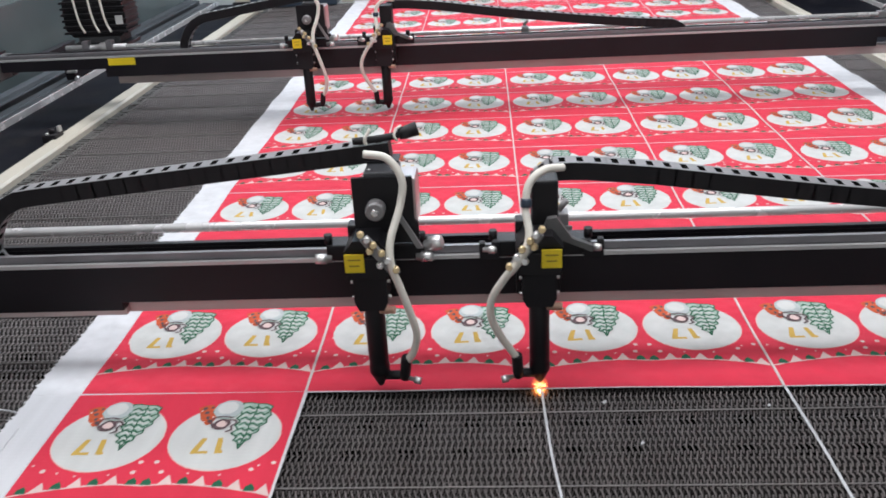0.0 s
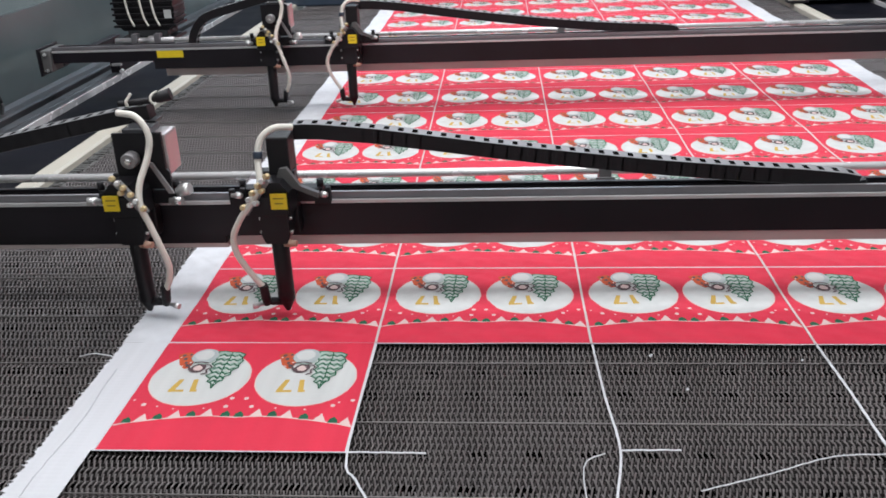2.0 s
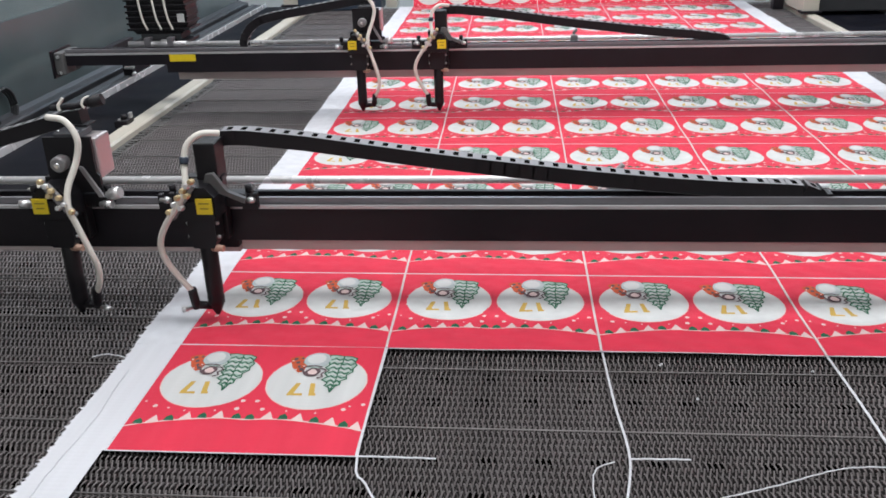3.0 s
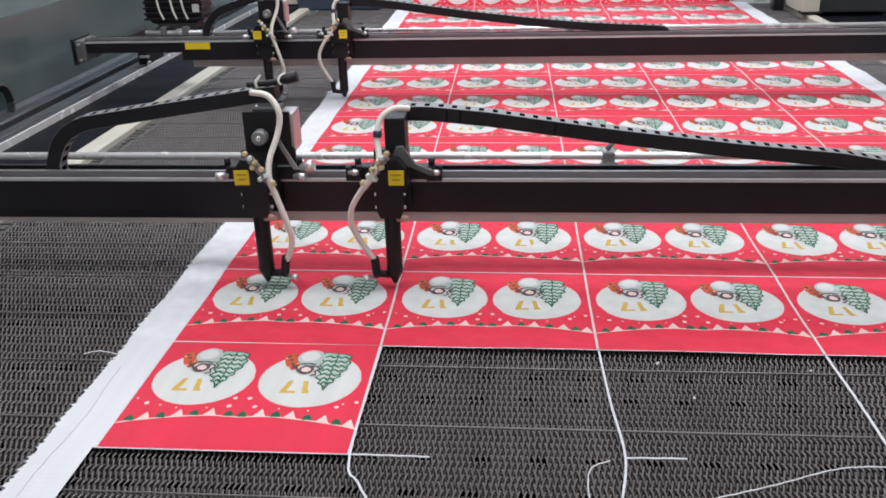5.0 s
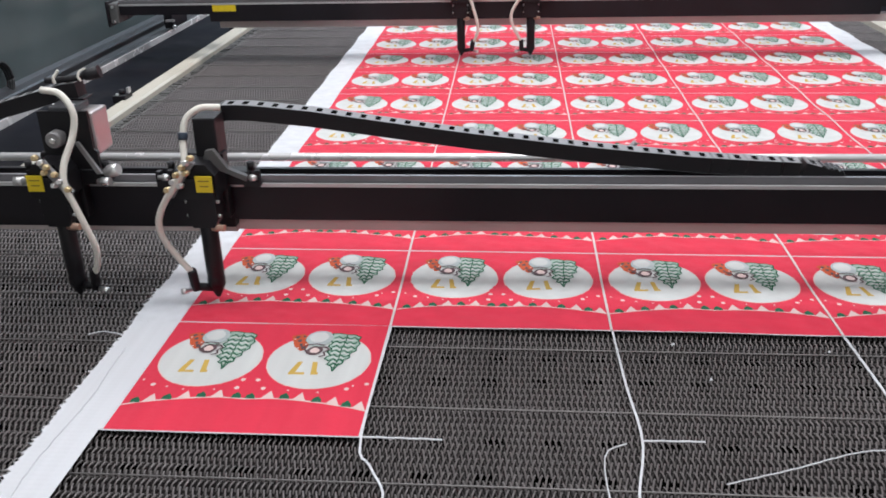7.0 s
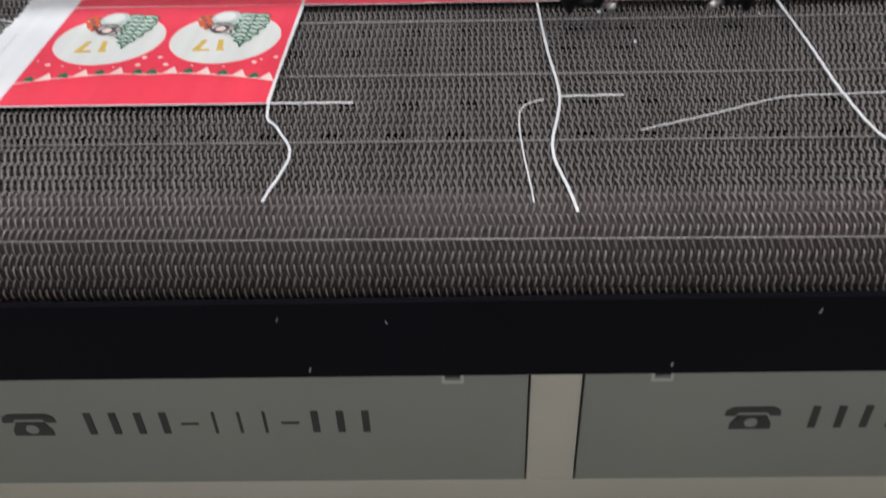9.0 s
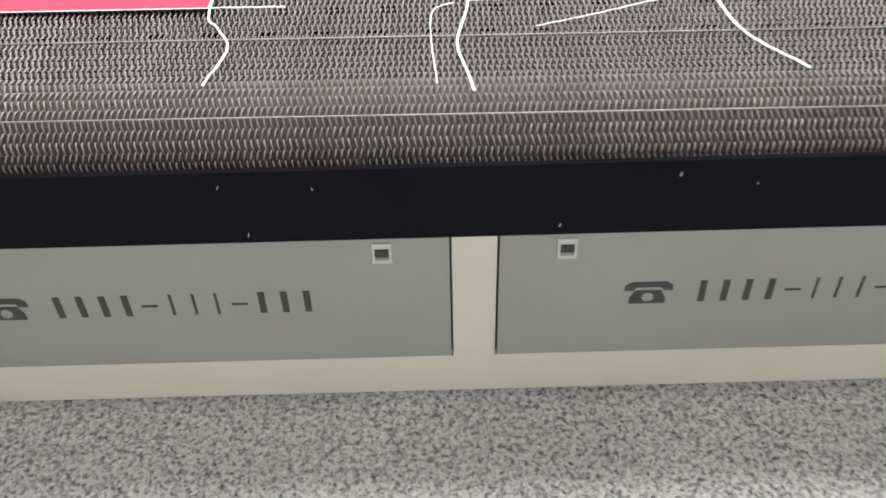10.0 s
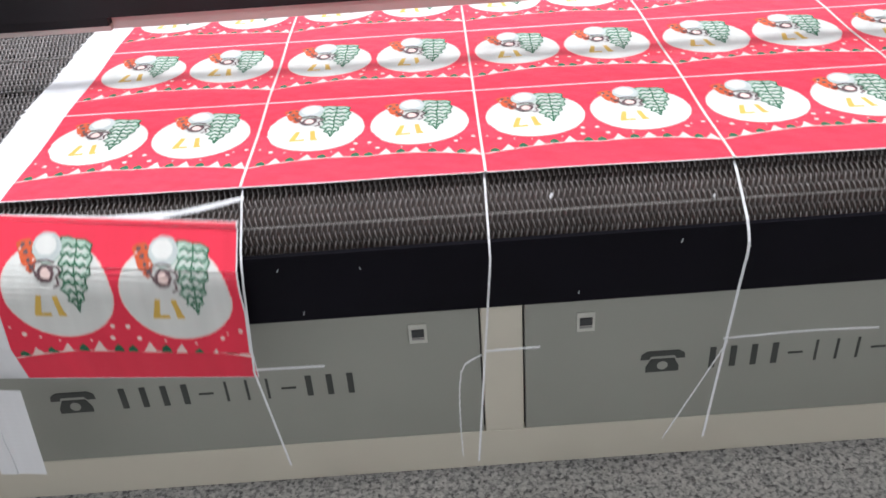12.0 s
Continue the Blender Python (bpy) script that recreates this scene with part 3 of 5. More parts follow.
def ring(cx, cy, rx, ry, n=28, wob=0.0, seed=0):
    r = random.Random(seed)
    return [(cx + rx * (1 + wob * r.uniform(-1, 1)) * math.cos(2 * math.pi * i / n), cy + ry * (1 + wob * r.uniform(-1, 1)) * math.sin(2 * math.pi * i / n)) for i in range(n)]


def wave_line(x):
    return 0.0735 + 0.032 * max(0.0, math.sin(math.pi * min(1.0, max(0.0, x / PW)))) ** 0.8 - 0.0055 * math.exp(-((x - 0.2) / 0.03) ** 2)


def print_panel(bm, ox=0.0, oy=0.0, base=True):
    """One printed panel: red ground, two round pictures, a wavy border with little trees and dots."""
    e, DEEP = 0.0022, 0.345
    if base:
        box(bm, ox, ox + PW, oy, oy + DEEP, 0.0, 0.0010, 0)
    n = 8
    shape(bm, [(ox + e, oy + e)] + [(ox + e + (PW - 2 * e) * i / n, oy + e) for i in range(1, n)] + [(ox + PW - e, oy + e), (ox + PW - e, oy + DEEP - e), (ox + e, oy + DEEP - e)], 0.0014, 1)
    # the print lies a little low in its panel; wavy line first
    oy -= 0.007
    m = 20
    for i in range(m):
        a, b = e + (PW - 2 * e) * i / m, e + (PW - 2 * e) * (i + 1) / m
        shape(bm, [(ox + a, oy + wave_line(a) - 0.0016), (ox + b, oy + wave_line(b) - 0.0016), (ox + b, oy + wave_line(b) + 0.0016), (ox + a, oy + wave_line(a) + 0.0016)], 0.0017, 3)
    for x in (0.044, 0.0975, 0.151, 0.234, 0.286, 0.342, 0.386):
        shape(bm, [(ox + x - 0.0108, oy + wave_line(x - 0.010) + 0.001), (ox + x + 0.0108, oy + wave_line(x + 0.010) + 0.001), (ox + x + 0.0015, oy + wave_line(x) + 0.0225)], 0.0018, 3)
    for x in (0.0215, 0.0705, 0.1244, 0.1825, 0.2055, 0.261, 0.315, 0.365):
        y = wave_line(x) + 0.0008
        shape(bm, [(ox + x - 0.0085, oy + y), (ox + x + 0.0085, oy + y), (ox + x + 0.0068, oy + y + 0.0090), (ox + x + 0.0005, oy + y + 0.0170), (ox + x - 0.0070, oy + y + 0.0100)], 0.0018, 5)
    for x, y, r in ((0.033, 0.136, 0.0046), (0.058, 0.131, 0.0024), (0.180, 0.157, 0.0044), (0.205, 0.157, 0.0044), (0.176, 0.132, 0.0046), (0.220, 0.132, 0.0044), (0.357, 0.136, 0.0042), (0.366, 0.146, 0.0022), (0.012, 0.150, 0.0024), (0.140, 0.126, 0.0020), (0.262, 0.128, 0.0020), (0.088, 0.124, 0.0020), (0.388, 0.152, 0.0040), (0.312, 0.124, 0.0022)):
        shape(bm, ring(ox + x, oy + y, r, r * 1.05, 7), 0.0017, 3)
    for half in (0.0, 0.2):
        cx = 0.104 if half == 0 else 0.294
        shape(bm, ring(ox + cx, oy + 0.2235, 0.0896, 0.0908, 40, 0.006, 2), 0.0016, 3)
        shape(bm, ring(ox + cx, oy + 0.2235, 0.0874, 0.0884, 40, 0.006, 1), 0.0019, 2)
        o = ox + cx - 0.104

        def put(pts, z, mat):
            shape(bm, [(o + x, oy + y) for x, y in pts], z, mat)

        def stroke(pts, w, z, mat):
            for a, b in zip(pts, pts[1:]):
                a, b = Vector(a), Vector(b)
                u = (b - a).normalized()
                n = Vector((-u.y, u.x)) * w / 2
                a, b = a - u * w * 0.3, b + u * w * 0.3
                put([a + n, a - n, b - n, b + n], z, mat)
                z += 0.00002

        # figures, printed upside down
        put([(0.0600, 0.1755), (0.0875, 0.1760), (0.0868, 0.1835), (0.0712, 0.1830), (0.0775, 0.2165), (0.0690, 0.2165), (0.0605, 0.1840)], 0.0022, 4)
        put([(0.0985, 0.1760), (0.1110, 0.1765), (0.1100, 0.1840), (0.1075, 0.1845), (0.1030, 0.2165), (0.0945, 0.2165)], 0.0022, 4)
        # fir tree, its point downwards
        tree = [(0.112, 0.316), (0.124, 0.317), (0.138, 0.313), (0.152, 0.312), (0.164, 0.305), (0.161, 0.292), (0.166, 0.280), (0.161, 0.268), (0.163, 0.256), (0.153, 0.246), (0.155, 0.232), (0.146, 0.226), (0.146, 0.212), (0.139, 0.207), (0.1335, 0.187), (0.129, 0.203), (0.120, 0.209), (0.124, 0.218), (0.112, 0.228), (0.120, 0.240), (0.113, 0.250), (0.119, 0.260), (0.111, 0.270), (0.117, 0.281), (0.112, 0.292)]
        put(tree, 0.0022, 6)
        stroke(tree + tree[:1], 0.0026, 0.0026, 5)
        for x0, x1, y0, y1, k in ((0.117, 0.160, 0.302, 0.298, 6), (0.117, 0.160, 0.286, 0.282, 7), (0.118, 0.159, 0.270, 0.266, 6), (0.119, 0.156, 0.255, 0.251, 5), (0.119, 0.152, 0.240, 0.236, 5), (0.122, 0.146, 0.225, 0.222, 4), (0.126, 0.141, 0.211, 0.209, 3)):
            stroke([(x0 + (x1 - x0) * j / k, y0 + (y1 - y0) * j / k + (0.0040 if j % 2 else -0.0030)) for j in range(k + 1)], 0.0032, 0.0027, 5)
            stroke([(x0 + (x1 - x0) * (j + 0.3) / k, y0 + (y1 - y0) * j / k - 0.0068 + (0.0026 if j % 2 else -0.0018)) for j in range(k)], 0.0042, 0.0024, 2)
        stroke([(0.138, 0.311), (0.139, 0.290), (0.136, 0.262), (0.137, 0.230), (0.1335, 0.196)], 0.0022, 0.0029, 5)
        # plain round and pointed shapes beside it
        put([(0.0385, 0.303), (0.047, 0.309), (0.060, 0.312), (0.071, 0.302), (0.077, 0.284), (0.072, 0.256), (0.064, 0.252), (0.050, 0.269)], 0.0023, 7)
        for k, (x, y, r) in enumerate(((0.050, 0.300, 0.0036), (0.062, 0.303, 0.0030), (0.056, 0.288, 0.0038), (0.068, 0.290, 0.0034), (0.061, 0.274, 0.0034), (0.066, 0.262, 0.0030))):
            put(ring(x, y, r, r * 1.3, 7, 0.25, 20 + k), 0.0026, 9)
        for k, (x, y, r) in enumerate(((0.046, 0.293, 0.0022), (0.070, 0.275, 0.0026), (0.058, 0.262, 0.0020))):
            put(ring(x, y, r, r, 6, 0.2, 30 + k), 0.0027, 3)
        put(ring(0.0915, 0.2965, 0.0252, 0.0280, 20, 0.03, 3), 0.0029, 6)
        put(ring(0.0910, 0.2975, 0.0240, 0.0266, 20, 0.03, 3), 0.0031, 8)
        put(ring(0.0890, 0.3010, 0.0175, 0.0185, 16, 0.07, 4), 0.0033, 2)
        put(ring(0.0900, 0.2525, 0.0140, 0.0155, 14, 0.14, 5), 0.0035, 9)
        put(ring(0.0900, 0.2530, 0.0080, 0.0092, 12, 0.2, 6), 0.0037, 3)
        stroke([(0.064, 0.266), (0.070, 0.262), (0.075, 0.250), (0.079, 0.243)], 0.0040, 0.0038, 9)
        stroke([(0.066, 0.258), (0.072, 0.268), (0.080, 0.274)], 0.0024, 0.0040, 9)
        stroke([(0.100, 0.265), (0.109, 0.264), (0.115, 0.257), (0.107, 0.247), (0.111, 0.237), (0.102, 0.232)], 0.0030, 0.0038, 9)
        stroke([(0.078, 0.272), (0.090, 0.275), (0.104, 0.271)], 0.0030, 0.0040, 9)
        stroke([(0.083, 0.262), (0.094, 0.264)], 0.0022, 0.0041, 9)
    oy += 0.007
    for v in bm.verts:
        v.co.y = oy + (v.co.y - oy) * PD / DEEP
    return bm


def sag(y):
    """How high the web lies along its length."""
    return 0.0022 + 0.0018 * math.sin(2 * math.pi * y / PD + 1.0)


def soft_folds(bm, seed, lift=None):
    """Cuts a printed panel finely and lays it in soft folds that run out at its borders; lift raises its front edge."""
    for i in range(1, 10):
        bmesh.ops.bisect_plane(bm, geom=bm.verts[:] + bm.edges[:] + bm.faces[:], plane_co=(PW * i / 10, 0, 0), plane_no=(1, 0, 0), dist=1e-6)
    for y in (0.012, 0.026, 0.045, 0.075, 0.11, 0.15, 0.19, 0.23, 0.27, 0.31):
        bmesh.ops.bisect_plane(bm, geom=bm.verts[:] + bm.edges[:] + bm.faces[:], plane_co=(0, y, 0), plane_no=(0, 1, 0), dist=1e-6)
    r = random.Random(seed)
    a, b, c = r.uniform(0, 6), r.uniform(0, 6), r.uniform(0.7, 1.3)
    for v in bm.verts:
        x, y = v.co.x, v.co.y
        w = math.sin(math.pi * min(1, max(0, x / PW))) ** 0.6 * math.sin(math.pi * min(1, max(0, y / PD))) ** 0.6
        v.co.z += sag(y) + w * c * (0.0022 * math.sin(14 * y + 6 * x + a) + 0.0014 * math.sin(23 * x - 9 * y + b))
        if lift:
            v.co.z += lift(x) * math.exp(-y / 0.022)
        v.co.x, v.co.y = x - 0.0095 * y, y - 0.008 * x
    return bm


def front_lift(x):
    """The height of the web's cut front edge, across the whole web."""
    return (0.0012 + 0.0008 * math.sin(8.3 * x + 0.6) + 0.0005 * math.sin(21 * x)) * min(1.0, max(0.0, (x - 0.38) / 0.25))


def fringe(bm, edge, sign, seed, z=0.0014):
    """Loose fibres that stand out of a torn edge."""
    r = random.Random(seed)
    for x, y in edge:
        for _ in range(2):
            n, a, w = r.uniform(0.002, 0.0075), r.uniform(-0.9, 0.9), 0.0005
            y0 = y + r.uniform(-0.0025, 0.0025)
            shape(bm, [(x - sign * 0.001, y0 - w), (x - sign * 0.001, y0 + w), (x + sign * n * math.cos(a), y0 + n * math.sin(a))], z, 0)


def fuzzy_edge(x_edge, sign, y0, y1, seed, step=0.005):
    """The torn outer edge of a margin, from y0 to y1."""
    r = random.Random(seed)
    n = max(2, int((y1 - y0) / step))
    return [(x_edge + sign * (r.uniform(-0.0018, 0.0024) + (r.random() < 0.16) * 0.0045 + 0.0015 * math.sin(17 * i / n * (y1 - y0))), y0 + (y1 - y0) * i / n) for i in range(n + 1)]


def slices(bm, y0, y1, n):
    """A flat mesh cut across into n strips, each with its middle at y = 0."""
    for i in range(1, n):
        bmesh.ops.bisect_plane(bm, geom=bm.verts[:] + bm.edges[:] + bm.faces[:], plane_co=(0, y0 + (y1 - y0) * i / n, 0), plane_no=(0, 1, 0), dist=1e-6)
    out = []
    for i in range(n):
        a, b = y0 + (y1 - y0) * i / n, y0 + (y1 - y0) * (i + 1) / n
        one = bm.copy()
        bmesh.ops.delete(one, geom=[f for f in one.faces if not a <= f.calc_center_median().y < b], context="FACES")
        bmesh.ops.translate(one, verts=one.verts[:], vec=(0, -(a + b) / 2, 0))
        out.append(((a + b) / 2, one))
    bm.free()
    return out


def margin_fold(bm, x, y0, y1, seed):
    """The doubled outer part of the margin, with its loose inner edge."""
    r = random.Random(seed)
    n = int((y1 - y0) / 0.012)
    inner = [(x + 0.030 + 0.004 * math.sin(19 * (y0 + (y1 - y0) * i / n)) + r.uniform(-0.0012, 0.0012), y0 + (y1 - y0) * i / n) for i in range(n + 1)]
    for a, b in zip(inner, inner[1:]):
        shape(bm, [(x + 0.002, a[1]), (x + 0.002, b[1]), b, a], 0.0030, 0)
        f = bm.faces.new([bm.verts.new(p) for p in ((a[0], a[1], 0.0030), (b[0], b[1], 0.0030), (b[0] + 0.0006, b[1], 0.0013), (a[0] + 0.0006, a[1], 0.0013))])
        f.material_index = 0


def cloth():
    sheet = tagged(new("printed_cloth"), "red printed cloth web with round white pictures in a grid", "cloth")
    sheet.matrix_basis = pose(0, 0, BELT + 0.002)
    kinds = [part("panel", soft_folds(print_panel(bmesh.new()), q), PRINTS, sheet) for q in range(4)]
    pick, used = random.Random(3), set()
    for k in range(1, CLOTH_ROWS):
        for c in range(5):
            if k == 1:
                one = part("panel", soft_folds(print_panel(bmesh.new()), 40 + c, lambda x, c=c: front_lift(x + c * PW)), PRINTS, sheet)
            else:
                q = len(used) if len(used) < 4 else pick.randrange(4)
                one = share("panel", kinds[q], sheet) if q in used else kinds[q]
                used.add(q)
            one.matrix_basis = pose(*askew(c * PW, WEB_Y + (k - 1) * PD), 0)
    proto = kinds[0]
    y0, y1 = WEB_Y, WEB_Y + (CLOTH_ROWS - 0.67) * PD
    for sign, x in ((-1, 0.0), (1, 5 * PW)):
        edge = fuzzy_edge(x + sign * 0.088, sign, y0, y1, 11 + sign)
        bm = bmesh.new()
        for a, b in zip(edge, edge[1:]):
            f = shape(bm, [(x, a[1]), (x, b[1]), b, a], 0.0012, 0)
        fringe(bm, edge[:420], sign, 61 + sign)
        for v in bm.verts:
            v.co.z += sag(v.co.y - WEB_Y)
            v.co.x, v.co.y = askew(v.co.x, v.co.y)
        part("margin", bm, "white_cloth", sheet, "plain white selvedge with a frayed edge")
    # seam lines stand a little proud
    for c in range(1, 5):
        bm = bmesh.new()
        for i in range((CLOTH_ROWS - 1) * 8):
            a, b = WEB_Y + PD * i / 8, WEB_Y + PD * (i + 1) / 8
            ends = [(-0.0022, a), (0.0022, a), (0.0022, b), (-0.0022, b)]
            lo = [bm.verts.new((c * PW + dx, y, 0.0016 + sag(y - WEB_Y) + front_lift(c * PW) * math.exp(-(y - WEB_Y) / 0.022))) for dx, y in ends]
            hi = [bm.verts.new((v.co.x, v.co.y, v.co.z + 0.0012)) for v in lo]
            bm.faces.new(hi)
            for q in range(4):
                bm.faces.new((lo[q], lo[(q + 1) % 4], hi[(q + 1) % 4], hi[q]))
        bmesh.ops.remove_doubles(bm, verts=bm.verts[:], dist=1e-5)
        for v in bm.verts:
            v.co.x, v.co.y = askew(v.co.x, v.co.y)
        part("seam_strip", bm, "seam_white", sheet)
    # the cloth that comes down to the bed
    up = tagged(new("incoming_cloth"), "red printed cloth coming down steeply onto the bed", "cloth")
    last = WEB_Y + (CLOTH_ROWS - 1) * PD
    bend = last + PD / 3
    up.matrix_basis = pose(askew(0, bend)[0], bend, BELT + 0.004, 62)
    pieces = slices(print_panel(bmesh.new()), 0.0, PD, 3)
    low = part("panel_end", pieces[0][1], PRINTS, sheet)
    mid, top = (part("panel_end", p[1], PRINTS, up) for p in pieces[1:])
    for c in range(5):
        for k, ob in enumerate((low, mid, top)):
            one = ob if c == 0 else share("panel_end", ob, ob.parent)
            one.matrix_basis = pose(*askew(c * PW, last + PD / 6), sag(0) + 0.001) if k == 0 else pose(c * PW, PD / 6 + PD / 3 * (k - 1), 0)
        for k in range(2):
            share("panel", proto, up, pose(c * PW, PD * 2 / 3 + k * PD, 0))
    # front panel that hangs by its margin, and the margin's end, in strips
    front = tagged(new("cut_panel"), "red printed cloth panel cut loose, with its white margin", "cloth panel")
    bm = print_panel(bmesh.new())
    for v in bm.verts:
        v.co.y *= 1.016
    edge = fuzzy_edge(-0.088, -1, 0.0, PD * 1.016, 4)
    for a, b in zip(edge, edge[1:]):
        shape(bm, [(0.0, a[1]), (0.0, b[1]), b, a], 0.0012, 0)
    fringe(bm, edge, -1, 71)
    margin_fold(bm, -0.088, 0.0, 0.24, 81)
    for k, (mid, one) in enumerate(slices(bm, 0.0, PD * 1.016, 36)):
        bmesh.ops.scale(one, vec=(1, 1.06, 1), verts=one.verts[:])
        MOVING.append((part("cloth_strip", one, PRINTS, front), mid + 0.0045, 0.0056 + 0.00012 * (k % 2), 0.0, True))
    bm = bmesh.new()
    edge = fuzzy_edge(-0.088, -1, -0.20, 0.0055, 9)
    for a, b in zip(edge, edge[1:]):
        shape(bm, [(-0.004, a[1]), (-0.004, b[1]), b, a], 0.0012, 0)
    fringe(bm, edge, -1, 72)
    margin_fold(bm, -0.088, -0.20, 0.0055, 82)
    for k, (mid, one) in enumerate(slices(bm, -0.20, 0.0055, 20)):
        bmesh.ops.scale(one, vec=(1, 1.06, 1), verts=one.verts[:])
        MOVING.append((part("margin_strip", one, "white_cloth", front), mid, 0.0056 + 0.00012 * (k % 2), 0.0, True))
    # the torn upper edge shows its pale back and runs out in a sliver under the web
    bm = prism(bmesh.new(), [(-0.080, -0.001), (0.235, 0.001), (0.262, 0.006), (0.330, 0.022), (0.402, 0.046), (0.402, 0.054), (0.300, 0.024), (0.180, 0.010), (-0.080, 0.006)], "z", 0.0, 0.0008)
    MOVING.append((part("torn_edge", bm, "white_cloth", front, "pale torn back edge of the panel"), WEB_Y, 0.0012, 0.0, True))
    # right-hand margin end
    bm = bmesh.new()
    edge = fuzzy_edge(2.088, 1, -0.20, PD, 21)
    for a, b in zip(edge, edge[1:]):
        shape(bm, [(2.0, a[1]), (2.0, b[1]), b, a], 0.0012, 0)
    tail = tagged(new("margin_tail"), "plain white cloth margin after cutting", "cloth margin")
    for mid, one in slices(bm, -0.20, PD, 26):
        MOVING.append((part("tail_strip", one, "white_cloth", tail), mid, 0.0056, 0.0, True))
    return sheet


def threads():
    """Narrow white ribbons left between the cut panels, each in short stiff pieces."""
    lines = {
        "a": ([(0.402, 0.345), (0.402, 0.005), (0.425, -0.06), (0.453, -0.119), (0.449, -0.175), (0.436, -0.228)], 0.0034, (0.403, 0.20, 0.13)),
        "b": ([(0.402, 0.006), (0.523, 0.005)], 0.0032, None),
        "c": ([(0.802, 0.345), (0.808, 0.17), (0.817, 0.016), (0.798, -0.116), (0.808, -0.193), (0.820, -0.245)], 0.0036, (0.798, 0.0, 0.15)),
        "d": ([(0.817, 0.016), (0.907, 0.018)], 0.0032, None),
        "e": ([(0.793, 0.008), (0.765, -0.010), (0.757, -0.05), (0.760, -0.135), (0.768, -0.231)], 0.0018, None),
        "f": ([(0.920, -0.076), (1.018, -0.039), (1.122, 0.004), (1.201, 0.012), (1.34, 0.018), (1.46, 0.016)], 0.0018, None),
        "g": ([(1.202, 0.338), (1.209, 0.17), (1.213, 0.011), (1.232, -0.112), (1.295, -0.214)], 0.0042, (1.206, 0.0)),
        "h": ([(1.600, 0.345), (1.588, 0.285), (1.556, 0.13), (1.575, 0.044), (1.62, 0.0), (1.66, -0.12)], 0.0036, (1.6, 0.0)),
        "i": ([(-0.152, 0.292), (-0.125, 0.303), (-0.084, 0.290)], 0.0018, None),
    }
    for key, (pts, w, fall) in lines.items():
        thing = tagged(new("cloth_ribbon" if w > 0.003 else "loose_thread"), "narrow white cloth ribbon between cut panels" if w > 0.003 else "thin loose white thread lying on the belt", "ribbon" if w > 0.003 else "thread", "cloth ribbons" if w > 0.003 else "loose threads")
        V = [Vector((*p, 0)) for p in pts]
        V = [2 * V[0] - V[1]] + V + [2 * V[-1] - V[-2]]
        line = []
        for i in range(1, len(V) - 2):
            k = max(2, int((V[i + 1] - V[i]).length / 0.016))
            for s in range(k):
                t = s / k
                line.append(0.5 * ((2 * V[i]) + (V[i + 1] - V[i - 1]) * t + (2 * V[i - 1] - 5 * V[i] + 4 * V[i + 1] - V[i + 2]) * t * t + (3 * V[i] - V[i - 1] - 3 * V[i + 1] + V[i + 2]) * t ** 3))
        line.append(V[-2])
        for k, (a, b) in enumerate(zip(line, line[1:])):
            mid, d = (a + b) / 2, (b - a)
            u = d.normalized()
            s = Vector((-u.y, u.x, 0)) * w / 2
            e = d / 2 + u * 0.0008
            bm = prism(bmesh.new(), [tuple((q).xy) for q in (-e - s, e - s, e + s, -e + s)], "z", 0.0, 0.0012)
            MOVING.append((part("ribbon_piece" if w > 0.003 else "thread_piece", bm, "white_cloth", thing), mid.y, 0.0055 + 0.0005 * (k % 2), mid.x, True))
            if fall:
                FALLS[MOVING[-1][0].name] = (fall[0] + fall[1] * max(0.0, -mid.y), -fall[1] if mid.y < 0 else 0.0, u.x / u.y, fall[2] if len(fall) > 2 else -0.045)
            if key == "d":
                # goes along as its ribbon draws straight
                SLIDES[MOVING[-1][0].name] = -0.017
            if key == "f" and mid.x < 1.205:
                # the loose end drops once its crossing point is past the nose
                r = (Vector((1.212, 0.012, 0)) - mid).length
                down = math.degrees(math.atan2(-0.94, -0.34)) - math.degrees(math.atan2(-u.y, -u.x))
                SWINGS[MOVING[-1][0].name] = (1.212 - 0.26 * r, 0.012 - 0.74 * r, (down + 180) % 360 - 180)


# ---- the gantries
# seconds, the gantry's place along the bed, its two heads' places across it
G1 = [(0, 0.346, 0.531, 0.800), (0.5, 0.353, 0.329, 0.603), (1, 0.356, 0.125, 0.403), (1.5, 0.442, 0.093, 0.370), (2, 0.460, -0.077, 0.208), (2.5, 0.459, -0.147, 0.140), (2.7, 0.458, -0.266, 0.020), (3.5, 0.43, -0.12, 0.16), (4.3, 0.374, 0.113, 0.390), (4.5, 0.379, 0.122, 0.398), (5, 0.598, 0.119, 0.395), (5.5, 0.691, 0.038, 0.316), (6, 0.696, -0.188, 0.095), (6.5, 0.644, -0.308, -0.020), (6.7, 0.546, -0.299, -0.014), (7.5, 0.36, -0.02, 0.26), (8.3, 0.286, 0.397, 0.673), (8.5, 0.272, 0.531, 0.805), (8.7, 0.270, 0.664, 0.945), (9, 0.268, 0.850, 1.134), (9.5, 0.262, 1.18, 1.46), (10, 0.25, 1.52, 1.80), (10.5, 0.24, 1.74, 2.02), (12, 0.165, 1.78, 2.06)]
